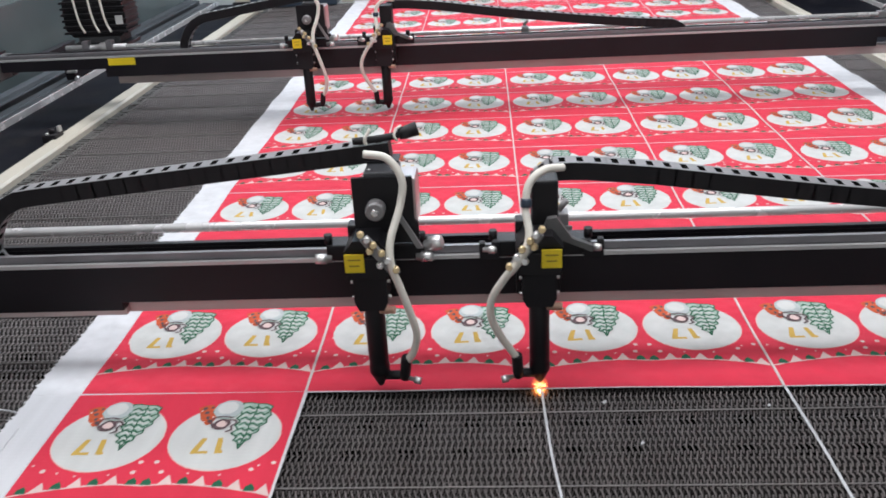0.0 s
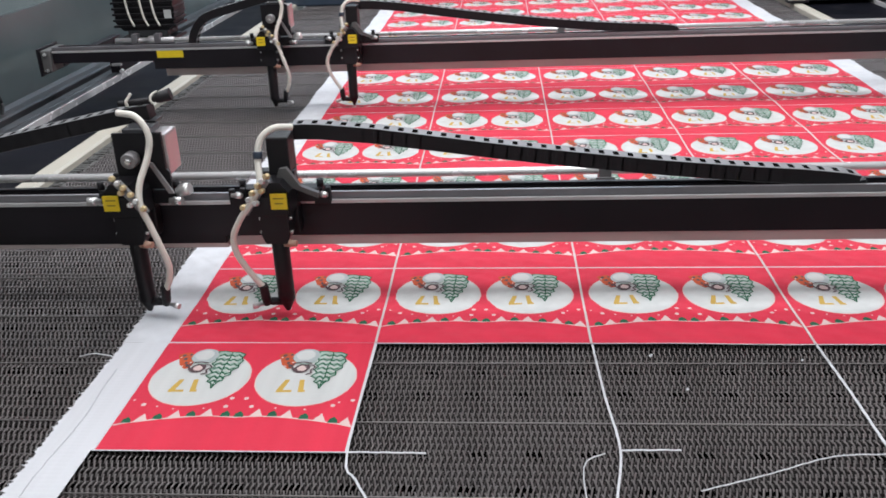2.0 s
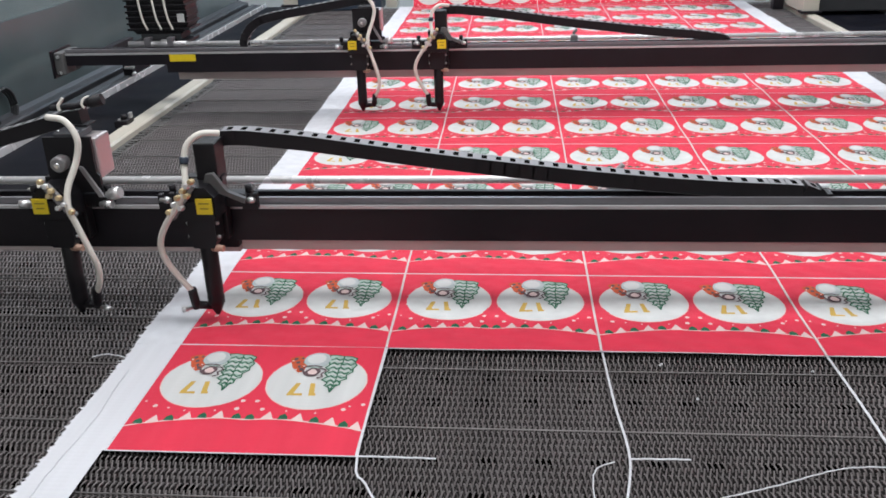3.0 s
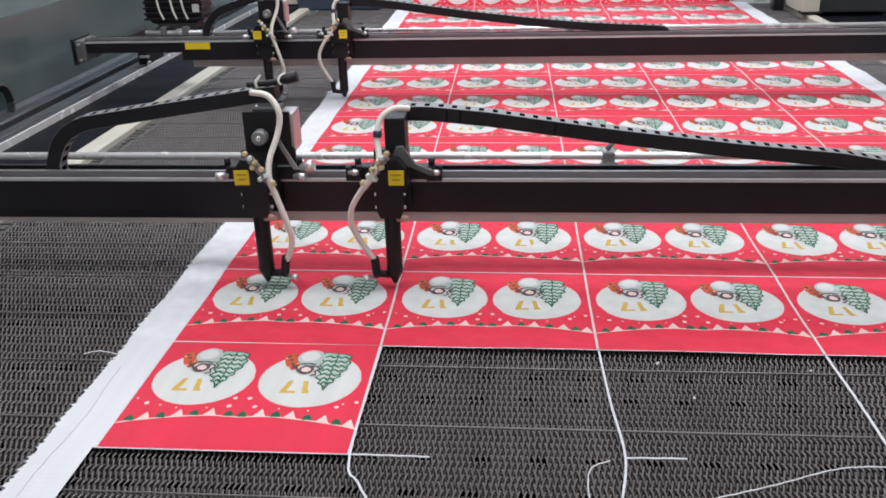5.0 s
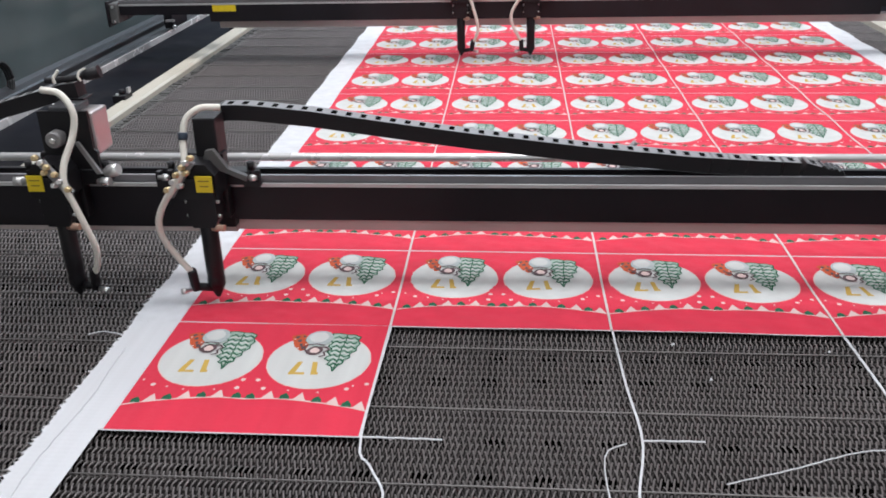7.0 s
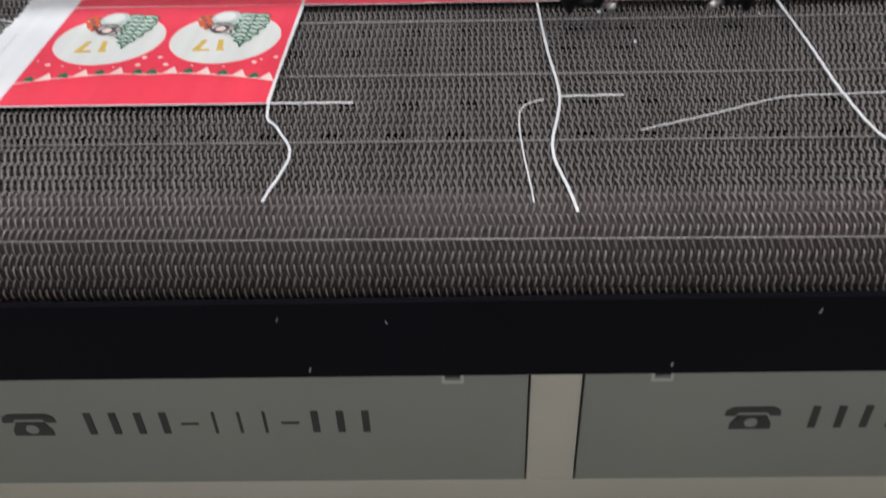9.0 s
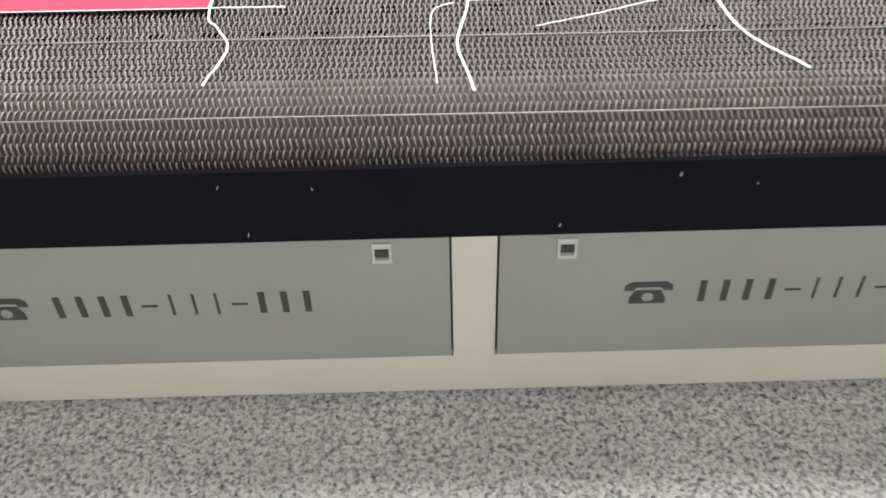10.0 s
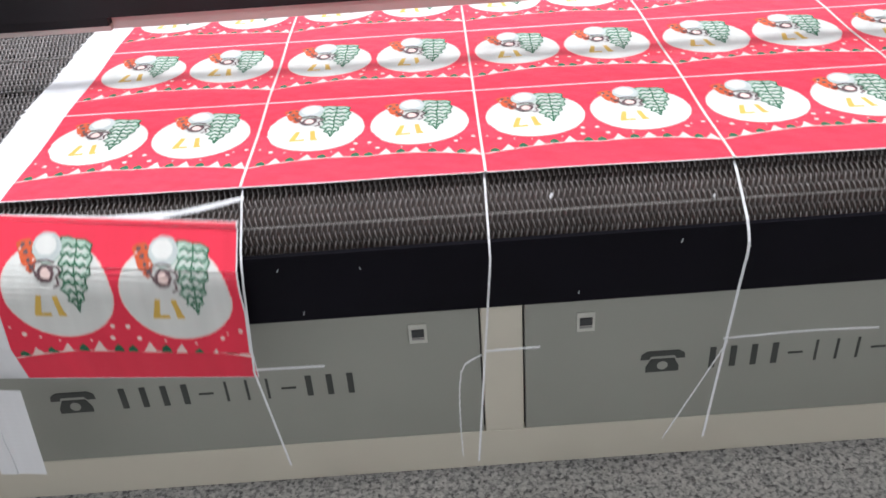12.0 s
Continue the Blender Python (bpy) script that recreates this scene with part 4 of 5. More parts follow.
G2 = [(0, 2.149, 0.080, 0.356), (0.5, 2.171, -0.104, 0.187), (1, 2.225, -0.291, 0.001), (1.5, 2.158, -0.325, -0.032), (2, 2.092, -0.210, 0.084), (2.5, 2.071, 0.017, 0.299), (2.7, 2.04, 0.105, 0.384), (3.5, 2.22, -0.02, 0.27), (4.3, 2.384, -0.173, 0.116), (4.5, 2.398, -0.269, 0.021), (5, 2.27, -0.314, -0.023), (5.5, 2.10, -0.317, -0.023), (6, 2.219, -0.100, 0.187), (6.5, 2.469, 0.144, 0.425), (6.7, 2.538, 0.258, 0.540), (7.5, 2.6, 0.47, 0.75), (8.3, 2.6, 0.32, 0.6), (9, 2.5, 0.12, 0.4), (10, 2.4, 0.02, 0.3), (12, 2.3, -0.08, 0.2)]
LINK = 0.0277


def chain_points(x_head, which):
    """The line of a cable chain in the gantry's plane, as (x, z), from its head to its far end in the beam's trough."""
    if which == "far":     # runs to the right and down behind the beam
        end = x_head / 2 + 1.215
        start = x_head + 0.036
        pts = [(x_head + 0.008, 1.162), (x_head + 0.017, 1.175), (start, 1.1785)]
        for dx, z in ((0.081, 1.1770), (0.19, 1.1660), (0.30, 1.1500), (0.40, 1.1355), (0.50, 1.1220), (0.60, 1.1100), (0.70, 1.0980), (0.80, 1.0880), (0.90, 1.0790), (1.0, 1.0720), (1.1, 1.0670), (1.2, 1.0625), (1.3, 1.0590)):
            if x_head + dx < end - 0.03:
                pts.append((x_head + dx, z))
        pts.append((end - 0.02, 1.0615))
        pts += [(end - 0.006, 1.056), (end, 1.046), (end - 0.006, 1.034), (end - 0.02, 1.026), (end - 0.3, 1.024), (end - 1.6, 1.024)]
    else:                  # runs to the left and down in a wide bow
        end = x_head / 2 - 0.415
        start = x_head + 0.034
        pts = [(start, 1.221), (start - 0.022, 1.219)]
        for i in range(1, 6):
            f = i / 5
            pts.append((start - 0.022 + (end + 0.085 - start + 0.022) * f, 1.219 - 0.060 * f))
        pts += [(end + 0.052, 1.143), (end + 0.026, 1.118), (end + 0.008, 1.085), (end, 1.056), (end + 0.006, 1.036), (end + 0.022, 1.026), (end + 0.3, 1.024), (end + 1.8, 1.024)]
    return pts


def along(pts, s):
    for a, b in zip(pts, pts[1:]):
        n = math.hypot(b[0] - a[0], b[1] - a[1])
        if s <= n:
            f = s / n
            return a[0] + (b[0] - a[0]) * f, a[1] + (b[1] - a[1]) * f
        s -= n
    return pts[-1]


def link_pose(pts, s, y):
    a, b = along(pts, max(0.0, s - LINK * 0.45)), along(pts, s + LINK * 0.45)
    ang = math.degrees(math.atan2(b[1] - a[1], b[0] - a[0]))
    return pose((a[0] + b[0]) / 2, y, (a[1] + b[1]) / 2, 0, -ang, 0)


SHARED = {}


def chain_link(parent, y):
    if "link" not in SHARED:
        bm = bmesh.new()
        h, w = 0.0142, 0.018
        box(bm, -LINK * 0.56, LINK * 0.56, -w, w, -h, h, 0)
        # grey plates carry the painted sheen of the black plastic
        for z0, z1 in ((h, h + 0.0008), (-h - 0.0008, -h)):
            box(bm, -LINK * 0.54, LINK * 0.54, -w * 0.97, w * 0.97, z0, z1, 1)
        # black squares stand for the shaded openings in the plates
        for z0, z1 in ((h + 0.0008, h + 0.0012), (-h - 0.0012, -h - 0.0008)):
            box(bm, -LINK * 0.19, LINK * 0.19, -w * 0.62, w * 0.52, z0, z1, 2)
        SHARED["link"] = part("chain_link", bm, ["black_plastic", "chain_sheen", "slot_black"], parent, "black cable-chain link, top greyed for sheen, slots blackened for shade")
        return SHARED["link"]
    return share("chain_link", SHARED["link"], parent)


def laser_head(gantry, kind):
    """A laser head on its carriage; kind -1 has the motor, kind 1 the chain column."""
    m = kind
    bm = bmesh.new()
    box(bm, -0.036, 0.036, 0.024, 0.052, 0.985, 1.115, 0, 0.003)
    prism(bm, [(-0.020, 0.985), (0.020, 0.985), (0.027, 1.000), (0.027, 1.046), (-0.027, 1.046), (-0.027, 1.000)], "y", -0.024, 0.024)
    prism(bm, [(-0.036, 1.046), (0.036, 1.046), (0.036, 1.092), (0.020, 1.112), (-0.020, 1.112), (-0.036, 1.092)], "y", -0.034, 0.024)
    box(bm, -0.033, 0.033, -0.040, -0.034, 1.048, 1.086, 0, 0.002)
    box(bm, -0.075, 0.085, 0.030, 0.062, 1.050, 1.078, 0, 0.003)
    head = part("laser_head", bm, "head_black", gantry, "black laser cutting head with a slanting mirror mount")
    bm = turned(bmesh.new(), (0, 0, 0.990), (0, 0, 0.831), [(0, 0.0150), (0.02, 0.0168), (0.68, 0.0168), (0.70, 0.0160), (0.74, 0.0172), (0.83, 0.0172), (0.85, 0.0155), (0.985, 0.0055), (1.0, 0.0042)], 20)
    part("lens_tube", bm, "head_black", head, "black lens tube with a pointed nozzle")
    bm = bmesh.new()
    turned(bm, (0.012, -0.012, 0.982), (0.036, -0.016, 0.982), [(0, 0.0072), (0.55, 0.0078), (0.57, 0.0062), (1, 0.0066)], 12)
    part("lock_screw", bm, "tan_collar", head, "tan brass lock screw on the lens tube")
    bm = box(bmesh.new(), m * 0.018 - 0.0155, m * 0.018 + 0.0155, -0.0425, -0.0405, 1.0625, 1.0935, 0, 0.0005)
    for i, w in enumerate((0.010, 0.008)):
        box(bm, m * 0.018 - w, m * 0.018 + w, -0.0429, -0.0425, 1.083 - 0.010 * i, 1.0855 - 0.010 * i, 1)
    part("warning_sticker", bm, ["yellow_sticker", "sticker_ink"], head, "small yellow warning sticker")
    # mirror adjusters on a slanting plate
    bm = bmesh.new()
    prism(bm, [(-m * 0.052, 1.062), (-m * 0.042, 1.052), (m * 0.006, 1.118), (-m * 0.006, 1.124)], "y", -0.046, -0.036)
    part("mirror_plate", bm, "grey_rail", head, "slanting grey mirror plate")
    for k, (dx, dz, mat) in enumerate(((0.004, 1.128, "brass"), (-0.005, 1.119, "steel"), (-0.014, 1.110, "brass"), (-0.026, 1.096, "brass"), (-0.034, 1.083, "steel"), (-0.046, 1.068, "brass"), (-0.022, 1.076, "steel"), (-0.008, 1.100, "brass"))):
        bm = turned(bmesh.new(), (m * dx, -0.040, dz), (m * dx - m * 0.002, -0.058, dz + 0.004), [(0, 0.0035), (0.35, 0.0035), (0.36, 0.0058), (0.6, 0.0058), (0.62, 0.0048), (0.9, 0.0052), (1.0, 0.0040)], 12)
        part("adjuster_knob", bm, mat, head, "knurled %s adjuster knob" % ("brass" if mat == "brass" else "chrome"))
    # slide clamps at both sides
    for sx in (-0.078, 0.088):
        if m < 0:
            out = 1 if sx > 0 else -1
            bm = turned(bmesh.new(), (sx - out * 0.014, 0.014, 1.062), (sx + out * 0.012, 0.010, 1.064), [(0, 0.006), (0.3, 0.006), (0.32, 0.0085), (1, 0.0080)], 12)
            if sx > 0:
                turned(bm, (sx + 0.000, 0.022, 1.078), (sx + 0.028, 0.018, 1.086), [(0, 0.0085), (0.25, 0.0085), (0.27, 0.0120), (0.8, 0.0125), (1, 0.0105)], 14)
            part("clamp_knob", bm, "steel", head, "chrome clamp knob")
        else:
            bm = box(bmesh.new(), sx - 0.016, sx + 0.016, 0.014, 0.028, 1.052, 1.066, 0, 0.002)
            box(bm, sx - 0.016, sx - 0.006, 0.014, 0.028, 1.066, 1.082, 0, 0.002)
            box(bm, sx + 0.006, sx + 0.016, 0.014, 0.028, 1.066, 1.084, 0, 0.002)
            part("clamp_fork", bm, "black_plastic", head, "black forked clamp")
            bm = turned(bmesh.new(), (sx - 0.010, 0.012, 1.072), (sx + 0.012, 0.010, 1.072), [(0, 0.004), (0.4, 0.004), (0.42, 0.0062), (0.8, 0.0062), (1, 0.004)], 10)
            part("clamp_knob", bm, "steel", head, "chrome clamp knob")
        bm = turned(bmesh.new(), (sx * 0.92, 0.040, 1.078), (sx * 0.92, 0.040, 1.094), [(0, 0.007), (1, 0.007)], 10)
        part("clamp_bolt", bm, "black_plastic", head)
    for sx in (-0.026, 0.026):
        for z in (1.006, 1.034):
            part("side_screw", turned(bmesh.new(), (sx, -0.014, z), (sx * 1.22, -0.014, z), [(0, 0.0035), (1, 0.0035)], 8), "steel", head)
    if m < 0:
        part("motor_plate", prism(bmesh.new(), [(-0.016, 1.085), (0.080, 1.085), (0.080, 1.118), (0.074, 1.124), (0.074, 1.196), (-0.022, 1.196), (-0.022, 1.120)], "y", 0.020, 0.027), "head_black", head, "black motor bracket plate")
        motor = part("motor", box(bmesh.new(), -0.010, 0.078, 0.030, 0.095, 1.108, 1.190, 0, 0.006), "motor_grey", head, "bare aluminium stepper motor")
        part("motor_cap", box(bmesh.new(), -0.002, 0.052, 0.024, 0.080, 1.1905, 1.2035, 0, 0.003), "channel_grey", motor, "grey bracket on the motor")
        for bx, by in ((0.006, 0.034), (0.044, 0.034)):
            part("cap_screw", turned(bmesh.new(), (bx, by, 1.204), (bx, by, 1.2065), [(0, 0.0035), (1, 0.003)], 8), "steel", motor)
        bm = turned(bmesh.new(), (0.016, 0.020, 1.150), (0.016, -0.012, 1.150), [(0, 0.011), (0.3, 0.011), (0.31, 0.0155), (0.9, 0.0155), (1, 0.013)], 20)
        part("pulley", bm, "grey_rail", head, "grey belt pulley")
        part("pulley_cap", turned(bmesh.new(), (0.016, -0.012, 1.150), (0.016, -0.016, 1.150), [(0, 0.006), (1, 0.005)], 12), "steel", head)
        part("brace", prism(bmesh.new(), [(0.044, 1.140), (0.052, 1.140), (0.086, 1.078), (0.076, 1.078)], "y", 0.010, 0.016), "grey_rail", head)
        hose = [(0.004, 0.006, 1.240), (0.040, 0.002, 1.233), (0.061, -0.004, 1.200), (0.056, -0.012, 1.160), (0.040, -0.034, 1.112), (0.040, -0.046, 1.075), (0.050, -0.046, 1.040), (0.064, -0.044, 0.990), (0.071, -0.038, 0.950), (0.064, -0.030, 0.915), (0.050, -0.022, 0.888)]
        end = 0.043
    else:
        part("chain_column", box(bmesh.new(), -0.010, 0.032, 0.014, 0.070, 1.100, 1.184, 0, 0.004), "black_plastic", head, "upright black chain holder")
        part("slide_bracket", prism(bmesh.new(), [(0.002, 1.094), (0.020, 1.080), (0.034, 1.092), (0.084, 1.070), (0.086, 1.080), (0.052, 1.094), (0.028, 1.130), (0.014, 1.128)], "y", -0.004, 0.008), "carriage_grey", head, "grey folded slide bracket")
        hose = [(0.040, 0.030, 1.200), (0.010, 0.010, 1.204), (-0.014, -0.002, 1.186), (-0.020, -0.014, 1.150), (-0.016, -0.034, 1.112), (-0.030, -0.050, 1.082), (-0.056, -0.048, 1.048), (-0.076, -0.042, 1.010), (-0.077, -0.038, 0.975), (-0.062, -0.030, 0.935), (-0.038, -0.022, 0.892)]
        end = -0.036
    if m > 0:
        part("hose_clip", turned(bmesh.new(), (-0.0190, -0.011, 1.166), (-0.0196, -0.014, 1.153), [(0, 0.0082), (0.2, 0.0088), (0.8, 0.0088), (1, 0.0080)], 14), "blue_dark", head, "dark blue clip round the hose")
    part("air_hose", pipe(bmesh.new(), hose, 0.0062), "hose_white", head, "milky white air hose", True)
    bm = turned(bmesh.new(), (hose[-1][0], hose[-1][1], 0.898), (end, -0.016, 0.852), [(0, 0.0082), (0.1, 0.0092), (0.7, 0.0092), (1, 0.0075)], 12)
    turned(bm, (end, -0.014, 0.858), (end * 0.25, -0.004, 0.852), [(0, 0.008), (1, 0.008)], 10)
    part("hose_fitting", bm, "black_plastic", head, "black push-in hose fitting")
    s = 1 if end > 0 else -1
    part("air_screw", turned(bmesh.new(), (end, -0.016, 0.855), (end + s * 0.028, -0.022, 0.850), [(0, 0.004), (0.6, 0.004), (0.62, 0.0062), (1, 0.0062)], 10), "steel" , head)
    return head


def gantry(name_label, rows, first):
    g = tagged(new("gantry"), name_label, "gantry", "laser gantries")
    L, R = -1.06, 2.42
    bm = bmesh.new()
    prism(bm, [(0.060, 0.998), (0.128, 0.998), (0.128, 1.046), (0.116, 1.046), (0.116, 1.006), (0.072, 1.006), (0.072, 1.040), (0.060, 1.040)], "x", L, R)
    prism(bm, [(0.0605, 0.968), (0.1275, 0.968), (0.1275, 0.998), (0.0605, 0.998)], "x", -0.67, 2.045)
    part("beam", bm, "black_paint", g, "long black painted beam")
    part("edge_rail", prism(bmesh.new(), [(0.0575, 1.0365), (0.0598, 1.0365), (0.0598, 1.0402), (0.0655, 1.0402), (0.0655, 1.0428), (0.0575, 1.0428)], "x", L, R), "aluminium", g, "bright aluminium edge rail")
    part("slide_rail", prism(bmesh.new(), [(0.0680, 1.0405), (0.0730, 1.0405), (0.0730, 1.0575), (0.0645, 1.0575), (0.0645, 1.0495), (0.0680, 1.0495)], "x", L, R), "rail_grey", g, "grey grooved slide rail")
    part("back_rail", prism(bmesh.new(), [(0.1165, 1.0465), (0.1275, 1.0465), (0.1275, 1.0530), (0.1165, 1.0530)], "x", L, R), "black_paint", g)
    part("lower_lip", prism(bmesh.new(), [(0.088, 0.936), (0.126, 0.936), (0.126, 0.9675), (0.088, 0.9675)], "x", 0.08 if first else -0.64, R - 0.1), "lip_metal", g, "plain metal lip under the beam")
    if first:
        part("lower_block", box(bmesh.new(), -0.66, 0.0795, 0.066, 0.126, 0.949, 0.9675, 0, 0.002), "black_paint", g)
        part("lower_lip", box(bmesh.new(), -0.64, 0.0795, 0.074, 0.126, 0.9365, 0.9485, 0, 0.001), "lip_metal", g, "plain metal lip under the beam")
    part("guide_rod", turned(bmesh.new(), (L + 0.2, 0.19, 1.052), (R - 0.1, 0.19, 1.052), [(0, 0.0085), (1, 0.0085)], 14), "rod_steel", g, "polished steel rod behind the beam")
    for x in (0.848, 2.1):
        bm = box(bmesh.new(), x - 0.013, x + 0.013, 0.174, 0.206, 0.998, 1.064, 0, 0.003)
        box(bm, x - 0.020, x + 0.016, 0.1295, 0.176, 1.010, 1.022, 0, 0.002)
        box(bm, x - 0.019, x + 0.019, 0.171, 0.174, 1.026, 1.042, 0, 0.001)
        turned(bm, (x - 0.004, 0.185, 1.068), (x + 0.010, 0.185, 1.086), [(0, 0.006), (1, 0.006)], 8)
        part("rod_clamp", bm, ["grey_rail"], g, "small grey rod clamp")
    # left end: carriage, motor with its cables, label
    part("end_carriage", box(bmesh.new(), L - 0.035, L + 0.002, 0.04, 0.17, 0.968, 1.050, 0, 0.006), "carriage_grey", g, "dark grey cast end carriage")
    part("end_plate", box(bmesh.new(), L - 0.045, L - 0.0355, 0.03, 0.19, 0.955, 1.058, 0, 0.003), "black_paint", g)
    part("end_carriage", box(bmesh.new(), R - 0.06, R + 0.08, 0.02, 0.20, 0.84, 1.05, 0, 0.006), "black_paint", g)
    for z in (0.975, 1.035):
        part("end_bolt", turned(bmesh.new(), (L - 0.018, 0.04, z), (L - 0.018, 0.034, z), [(0, 0.007), (1, 0.006)], 10), "steel", g)
    bm = box(bmesh.new(), L - 0.030, L + 0.012, 0.60, 0.80, 0.843, 0.915, 0, 0.003)
    box(bm, L - 0.030, L + 0.004, 0.1285, 0.60, 0.972, 0.998, 0, 0.003)
    box(bm, L - 0.030, L + 0.004, 0.60, 0.68, 0.915, 0.998, 0, 0.003)
    part("rail_carriage", bm, "black_paint", g, "black carriage on the guide rail")
    bm = box(bmesh.new(), L - 0.016, L + 0.026, 0.580, 0.5995, 0.876, 0.886, 0, 0.002)
    turned(bm, (L + 0.022, 0.600, 0.853), (L + 0.022, 0.580, 0.853), [(0, 0.009), (1, 0.007)], 10)
    part("slider_wiper", bm, "steel", g, "bright wiper of the carriage")
    bm = box(bmesh.new(), -0.655, -0.555, 0.0585, 0.0598, 1.0095, 1.0360, 0, 0.0004)
    part("yellow_label", bm, "yellow_sticker", g, "plain yellow label strip")
    mx = -0.14 if first else 0.0
    bm = prism(bmesh.new(), [(mx - 0.835, 1.085), (mx - 0.655, 1.085), (mx - 0.632, 1.110), (mx - 0.625, 1.160), (mx - 0.635, 1.215), (mx - 0.655, 1.235), (mx - 0.835, 1.235), (mx - 0.86, 1.215), (mx - 0.862, 1.115)], "y", 0.22, 0.34)
    motor = part("drive_motor", bm, "head_black", g, "black ribbed drive motor")
    for i in range(6):
        z = 1.098 + 0.022 * i
        part("motor_rib", box(bmesh.new(), mx - 0.868, mx - 0.622, 0.212, 0.346, z, z + 0.009, 0, 0.003), "head_black", motor)
    part("motor_plate", box(bmesh.new(), mx - 0.662, mx - 0.634, 0.2085, 0.2115, 1.130, 1.162, 0, 0.001), "print_white", motor, "small white type plate")
    part("motor_foot", box(bmesh.new(), mx - 0.82, mx - 0.66, 0.22, 0.33, 1.062, 1.0845, 0, 0.003), "rack_grey", motor)
    part("motor_bracket", box(bmesh.new(), mx - 0.85, mx - 0.63, 0.205, 0.34, 1.048, 1.061, 0, 0.003), "black_paint", g)
    for dx in (-0.78, -0.69):
        part("coupling_block", box(bmesh.new(), mx + dx - 0.012, mx + dx + 0.012, 0.170, 0.2045, 1.030, 1.078, 0, 0.003), "rail_grey", g, "grey bearing block")
    bm = bmesh.new()
    turned(bm, (mx - 0.86, 0.19, 1.052), (mx - 0.63, 0.19, 1.052), [(0, 0.0115), (0.3, 0.0115), (0.31, 0.0155), (0.34, 0.0155), (0.35, 0.011), (0.56, 0.011), (0.57, 0.0175), (0.78, 0.0175), (0.79, 0.011), (1, 0.011)], 14)
    part("shaft_coupling", bm, "aluminium", g, "bright shaft coupling")
    for dx in (mx - 0.80, mx - 0.745, mx - 0.70):
        part("motor_cable", pipe(bmesh.new(), [(dx - 0.004, 0.200, 1.250), (dx, 0.196, 1.19), (dx + 0.008, 0.194, 1.14), (dx + 0.022, 0.192, 1.105)], 0.004), "hose_white", g)
    heads = (laser_head(g, -1), laser_head(g, 1))
    links = []
    for which, head_dx, count in (("near", 0, 48), ("far", 1, 48)):
        for i in range(count):
            links.append((chain_link(g, 0.0), which, head_dx, (i + 0.5) * LINK))
    # chain end clips and ties near the motor head
    part("chain_seat", box(bmesh.new(), -0.004, 0.050, 0.066, 0.105, 1.2045, 1.2075, 0, 0.001), "head_black", heads[0])
    bm = pipe(bmesh.new(), [(-0.022, 0.076, 1.239), (0.006, 0.076, 1.241), (0.036, 0.078, 1.244), (0.056, 0.080, 1.248)], 0.0062, 8)
    turned(bm, (0.052, 0.080, 1.247), (0.082, 0.084, 1.255), [(0, 0.0085), (0.2, 0.0105), (1, 0.0120)], 12)
    part("hose_end", bm, "black_plastic", heads[0], "black hose end tied to the chain")
    part("cable_tie", pipe(bmesh.new(), [(0.000, 0.066, 1.236), (-0.001, 0.066, 1.246), (0.004, 0.070, 1.254), (0.008, 0.072, 1.260)], 0.0030, 6), "hose_white", heads[0])
    part("cable_tie", pipe(bmesh.new(), [(0.050, 0.069, 1.240), (0.046, 0.068, 1.248), (0.048, 0.074, 1.257), (0.056, 0.082, 1.261)], 0.0022, 6), "hose_white", heads[0])
    return g, heads, links


def spark(head):
    """A little spark with short thin tongues under the nozzle."""
    bm = turned(bmesh.new(), (0, 0, 0.0), (0, 0, 0.016), [(0, 0.0020), (0.35, 0.0028), (1, 0.0010)], 10)
    r = random.Random(2)
    for i in range(13):
        a, n = 2 * math.pi * i / 13 + r.uniform(-0.2, 0.2), r.uniform(0.006, 0.0135)
        turned(bm, (0, 0, 0.004), (n * math.cos(a), n * math.sin(a) - 0.003, 0.004 + r.uniform(-0.002, 0.008)), [(0, 0.0018), (0.5, 0.0011), (1, 0.0003)], 5)
    return part("cutting_spark", bm, "spark_glow", head, "small glowing orange cutting spark")


def ball(rx, ry, rz, dz=0.0, seg=16, rings=10):
    bm = bmesh.new()
    bmesh.ops.create_uvsphere(bm, u_segments=seg, v_segments=rings, radius=1.0)
    for v in bm.verts:
        v.co = (v.co.x * rx, v.co.y * ry, v.co.z * rz + dz)
    return bm


def flame(head):
    """The flare as the beam meets the ribbon: a hot core in two fainter shells."""
    core = part("flame", ball(0.0042, 0.0042, 0.0085, -0.002), "flame_core", head, "bright orange flame at the cut", True)
    part("flame_shell", ball(0.0095, 0.0095, 0.0150, 0.001), "flame_shell", core, "", True)
    part("flame_glow", ball(0.0150, 0.0150, 0.0200, 0.002), "flame_glow", core, "", True)
    return core


PUFFS = []


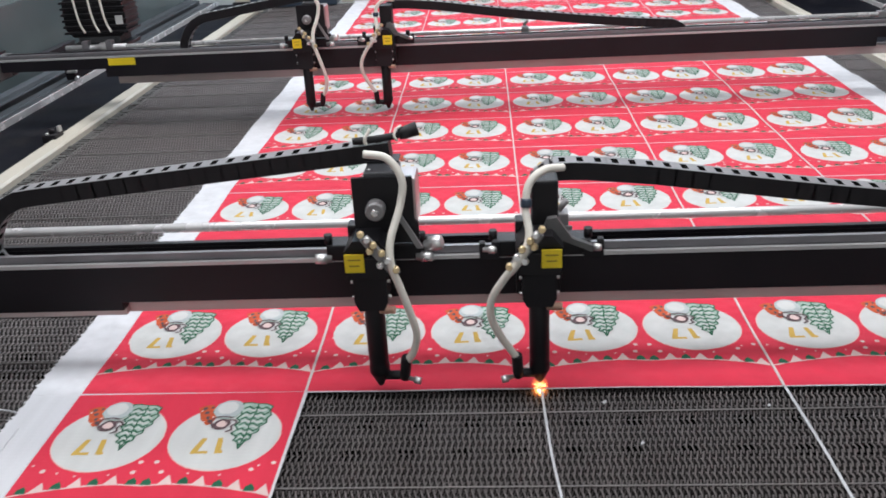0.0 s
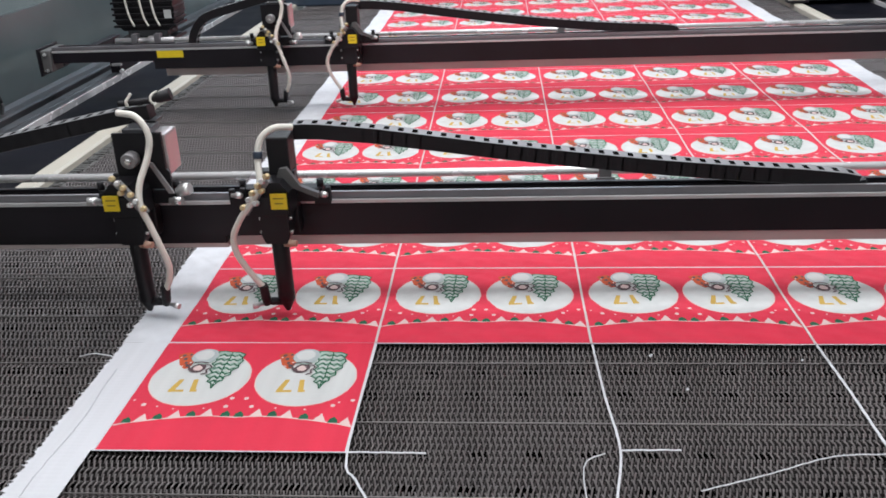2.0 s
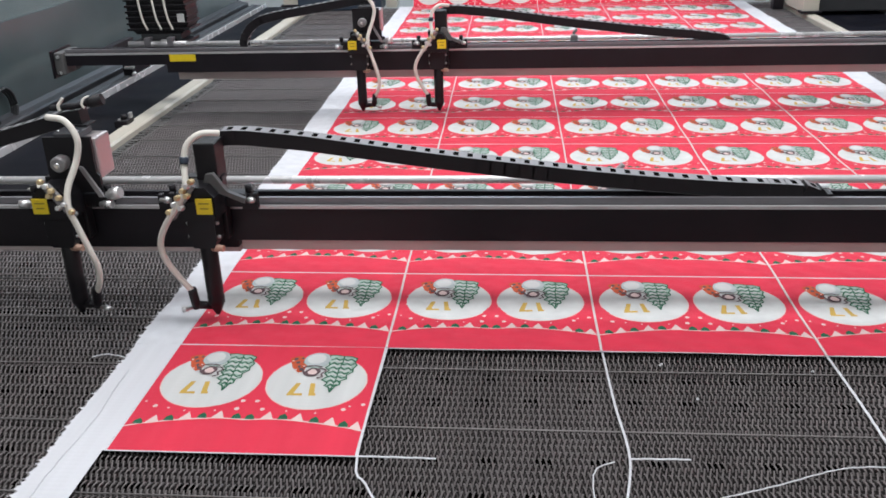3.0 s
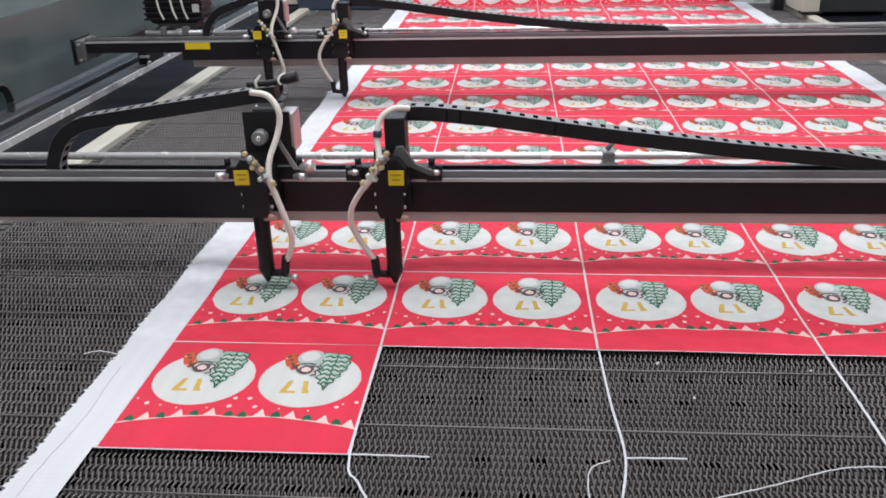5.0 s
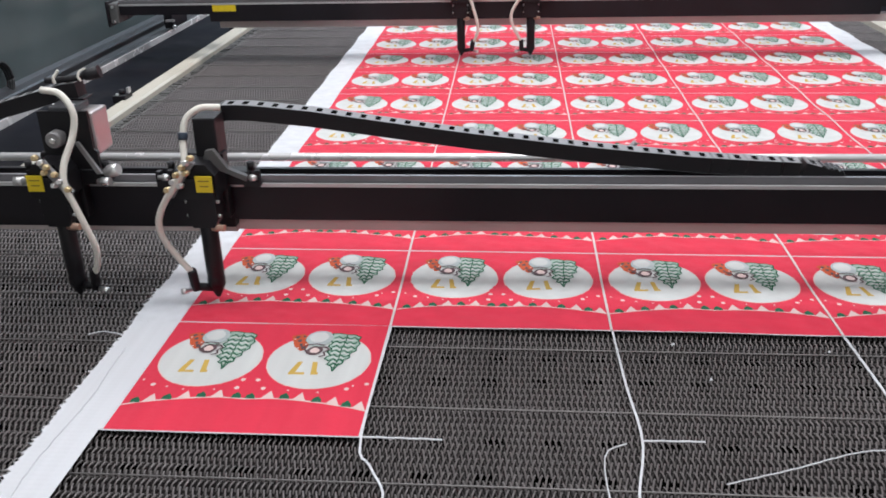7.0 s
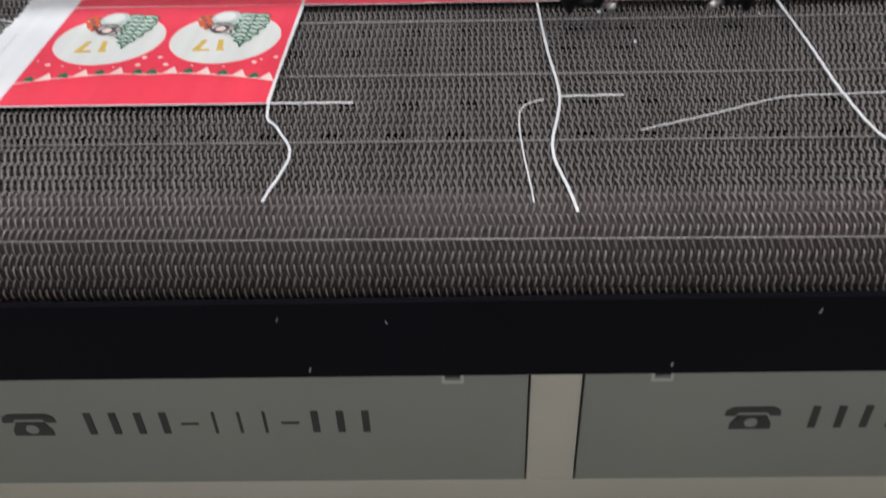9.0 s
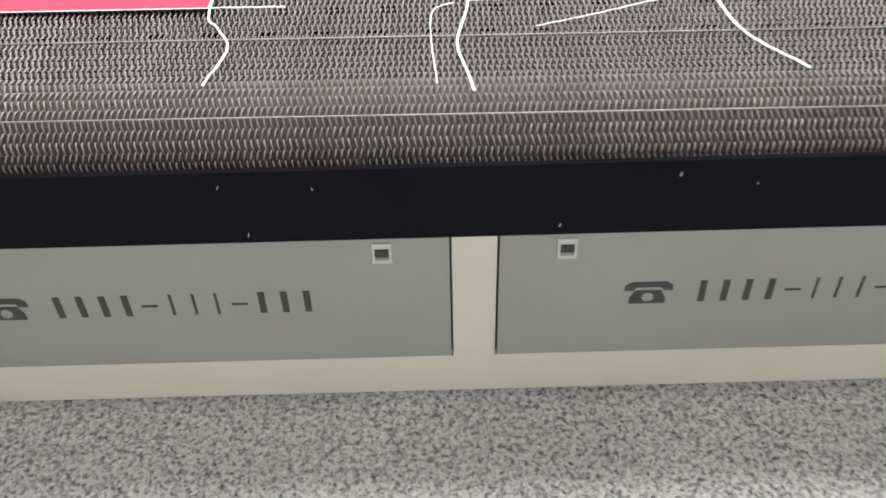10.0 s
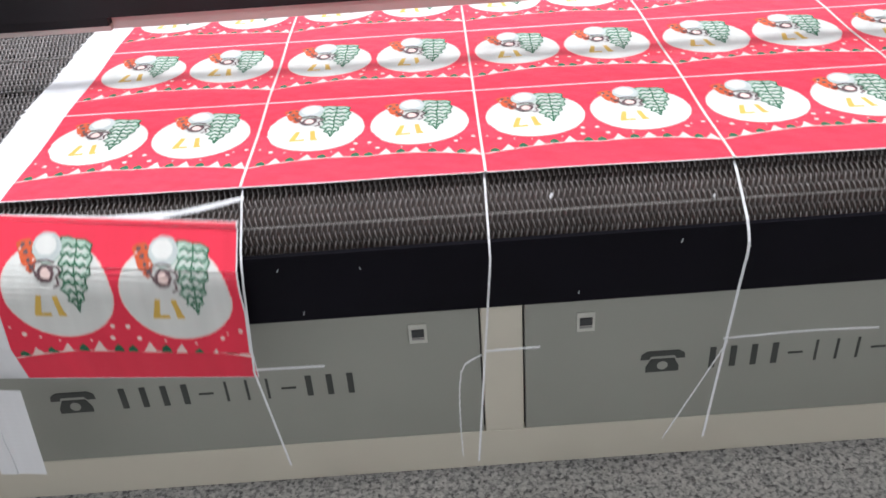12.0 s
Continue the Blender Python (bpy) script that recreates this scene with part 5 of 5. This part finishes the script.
def fumes():
    """Thin blue smoke off the cut: low domes that drift along the edge until the exhaust draws them down through the belt."""
    smoke = tagged(new("laser_smoke"), "thin bluish smoke drifting over the belt beside the cut", "smoke")
    r = random.Random(17)
    for i in range(8):
        rx, ry, rz = r.uniform(0.090, 0.115), r.uniform(0.060, 0.078), r.uniform(0.012, 0.026)
        bm = bmesh.new()
        loops, seg = [], 24
        for k in range(1, 7):
            f = k / 6
            loops.append([bm.verts.new((f * rx * math.cos(2 * math.pi * j / seg), f * ry * math.sin(2 * math.pi * j / seg), rz * (1 - f * f) + 0.002 * math.sin(3 * j + i) * f * (1 - f))) for j in range(seg)])
        top = bm.verts.new((0, 0, rz))
        for j in range(seg):
            bm.faces.new((top, loops[0][j], loops[0][(j + 1) % seg]))
        for p, n in zip(loops, loops[1:]):
            for j in range(seg):
                bm.faces.new((p[j], n[j], n[(j + 1) % seg], p[(j + 1) % seg]))
        PUFFS.append((part("puff", bm, "smoke", smoke, "", True), 0.14 + 0.14 * i, r.uniform(0.5, 0.75), r.uniform(0.03, 0.09), r.uniform(-0.07, -0.03), r.uniform(-0.015, 0.012)))


def coil():
    bm = bmesh.new()
    for k in range(3):
        ringpts = [(-1.216 + 0.010 * k, 1.905 + 0.072 * math.cos(a), 0.886 + 0.072 * math.sin(a) + 0.004 * k) for a in [2 * math.pi * i / 16 for i in range(17)]]
        pipe(bm, ringpts, 0.006, 8, 0, 2)
    tagged(part("hose_coil", bm, "rack_grey"), "coiled black hose hanging on the side housing", "hose")


LINT = [(0.903, 0.301, 0.0052), (0.948, 0.190, 0.0036), (1.163, 0.285, 0.0034), (0.446, 0.007, 0.0042)]   # across, along, size


def lint():
    """A few bits of white fluff that ride on the belt."""
    rnd = random.Random(31)
    for x, p, size in LINT:
        bm = bmesh.new()
        for i in range(4):
            a = rnd.uniform(0, math.pi)
            d = Vector((math.cos(a), math.sin(a))) * size * rnd.uniform(0.6, 1.0)
            n = Vector((-d.y, d.x)) * 0.35
            prism(bm, [tuple(-d - n), tuple(d - n * 0.6), tuple(d * 0.8 + n), tuple(-d * 0.7 + n)], "z", 0.0005 * i, 0.0005 * i + 0.0012)
        one = tagged(part("lint", bm, "white_cloth"), "tiny bit of white fluff lying on the wire belt", "lint", "bits of fluff")
        MOVING.append((one, p, 0.002, x, False))


hall()
bed()
back_end()
wire_belt()
SHEET = cloth()
threads()
lint()
FIRST = gantry("black gantry beam with two laser heads over the belt", G1, True)
SECOND = gantry("black gantry beam with two laser heads and a yellow label", G2, False)
SPARK, FLAME = spark(FIRST[1][1]), flame(FIRST[1][1])
fumes()
coil()


def motions():
    for ob, p, lift, x, hangs in MOVING:
        rows = []
        loose = ob.name.split(".")[0] in ("cloth_strip", "margin_strip", "torn_edge")
        for t, s in [(0, 0.0)] + SHIFT:
            x0, q, spin = x, p, 0.0
            if loose:
                # the cut panel slips on and tilts just before the end
                late = max(0.0, (t - 11.7) / 0.3)
                q, spin = p - max(0.0, (t - 11.8) / 0.2) * 0.014, -6.0 * late * late
            if ob.name in SWINGS:
                tx, tp, turned_by = SWINGS[ob.name]
                w = min(1.0, max(0.0, (s - 0.19) / 0.16))
                w = w * w * (3 - 2 * w)
                x0, q, spin = x + (tx - x) * w, p + (tp - p) * w, turned_by * w
            if ob.name in SLIDES:
                x0 = x + SLIDES[ob.name] * min(1.0, s / 0.15)
            y, z, turn = belt_place(q - s, lift, hangs)
            if t > 11.7 and z < 0.605 and ob.name.startswith("cloth_strip"):
                # and swings in a little under the apron
                deep = 0.605 - z
                y, z, turn = y + 0.30 * late * deep, z + 0.05 * late * deep, turn + 17 * late
            lean = 0.08 * max(0.0, BELT - NOSE_R - z) if hangs else 0.0
            if ob.name in FALLS:
                fx, fslope, slope, early = FALLS[ob.name]
                b = min(1.0, max(0.0, (NOSE_Y + early - (p - s)) / 0.22))
                w = b * b * (3 - 2 * b)
                if s < 0.1:      # nothing has drawn straight before the belt sets off
                    w *= s / 0.1
                x0 = x + (fx - x) * w
                now = slope + (fslope - slope) * w - (fx - x) * 6 * b * (1 - b) / 0.22 * min(1.0, s / 0.1) + (0.08 if lean else 0.0)
                spin = math.degrees(math.atan(slope) - math.atan(now))
            rows.append((t, pose(x0 - lean, y, z, turn) @ pose(0, 0, 0, 0, 0, spin)))
        walk(ob, rows)
    walk(SHEET, [(t, pose(0, -s, BELT + 0.002)) for t, s in [(0, 0.0)] + SHIFT])
    for (g, heads, links), rows in ((FIRST, G1), (SECOND, G2)):
        walk(g, [(t, pose(0, y, 0)) for t, y, a, b in rows])
        walk(heads[0], [(t, pose(a, 0, 0)) for t, y, a, b in rows])
        walk(heads[1], [(t, pose(b, 0, 0)) for t, y, a, b in rows])
        for ob, which, head, s in links:
            walk(ob, [(t, link_pose(chain_points(row[head], which), s, 0.090)) for t, y, *row in rows])
    at_cut, in_tube = pose(0, 0, 0.818), pose(0, 0, 0.925)
    walk(FLAME, [(0, at_cut), (0.06, at_cut), (0.14, in_tube), (12, in_tube)])
    for ob, born, stays, vx, vy, dy in PUFFS:
        x = 0.80 - 0.40 * min(born, 1.05) + 0.07
        y, z = (0.315 + dy, BELT + 0.004) if born < 1.0 else (0.345 + dy, BELT + 0.018)
        end = born + stays
        below = pose(x, y, 0.66)
        walk(ob, [(0, below), (born - 0.1, below), (born, pose(x, y, z)), (born + 0.5 * stays, pose(x + 0.5 * stays * vx, y + 0.5 * stays * vy, z)), (end, pose(x + stays * vx, y + stays * vy, z - 0.004)), (end + 0.3, pose(x + stays * vx, y + stays * vy, 0.66)), (12, pose(x + stays * vx, y + stays * vy, 0.66))])
    low, high = pose(0, 0, 0.8175), pose(0, 0, 0.905)
    walk(SPARK, [(0, low), (1.2, low), (1.3, high), (4.3, high), (4.4, pose(0, 0, 0.822)), (4.6, pose(0, 0, 0.822)), (4.7, high), (12, high)])


motions()
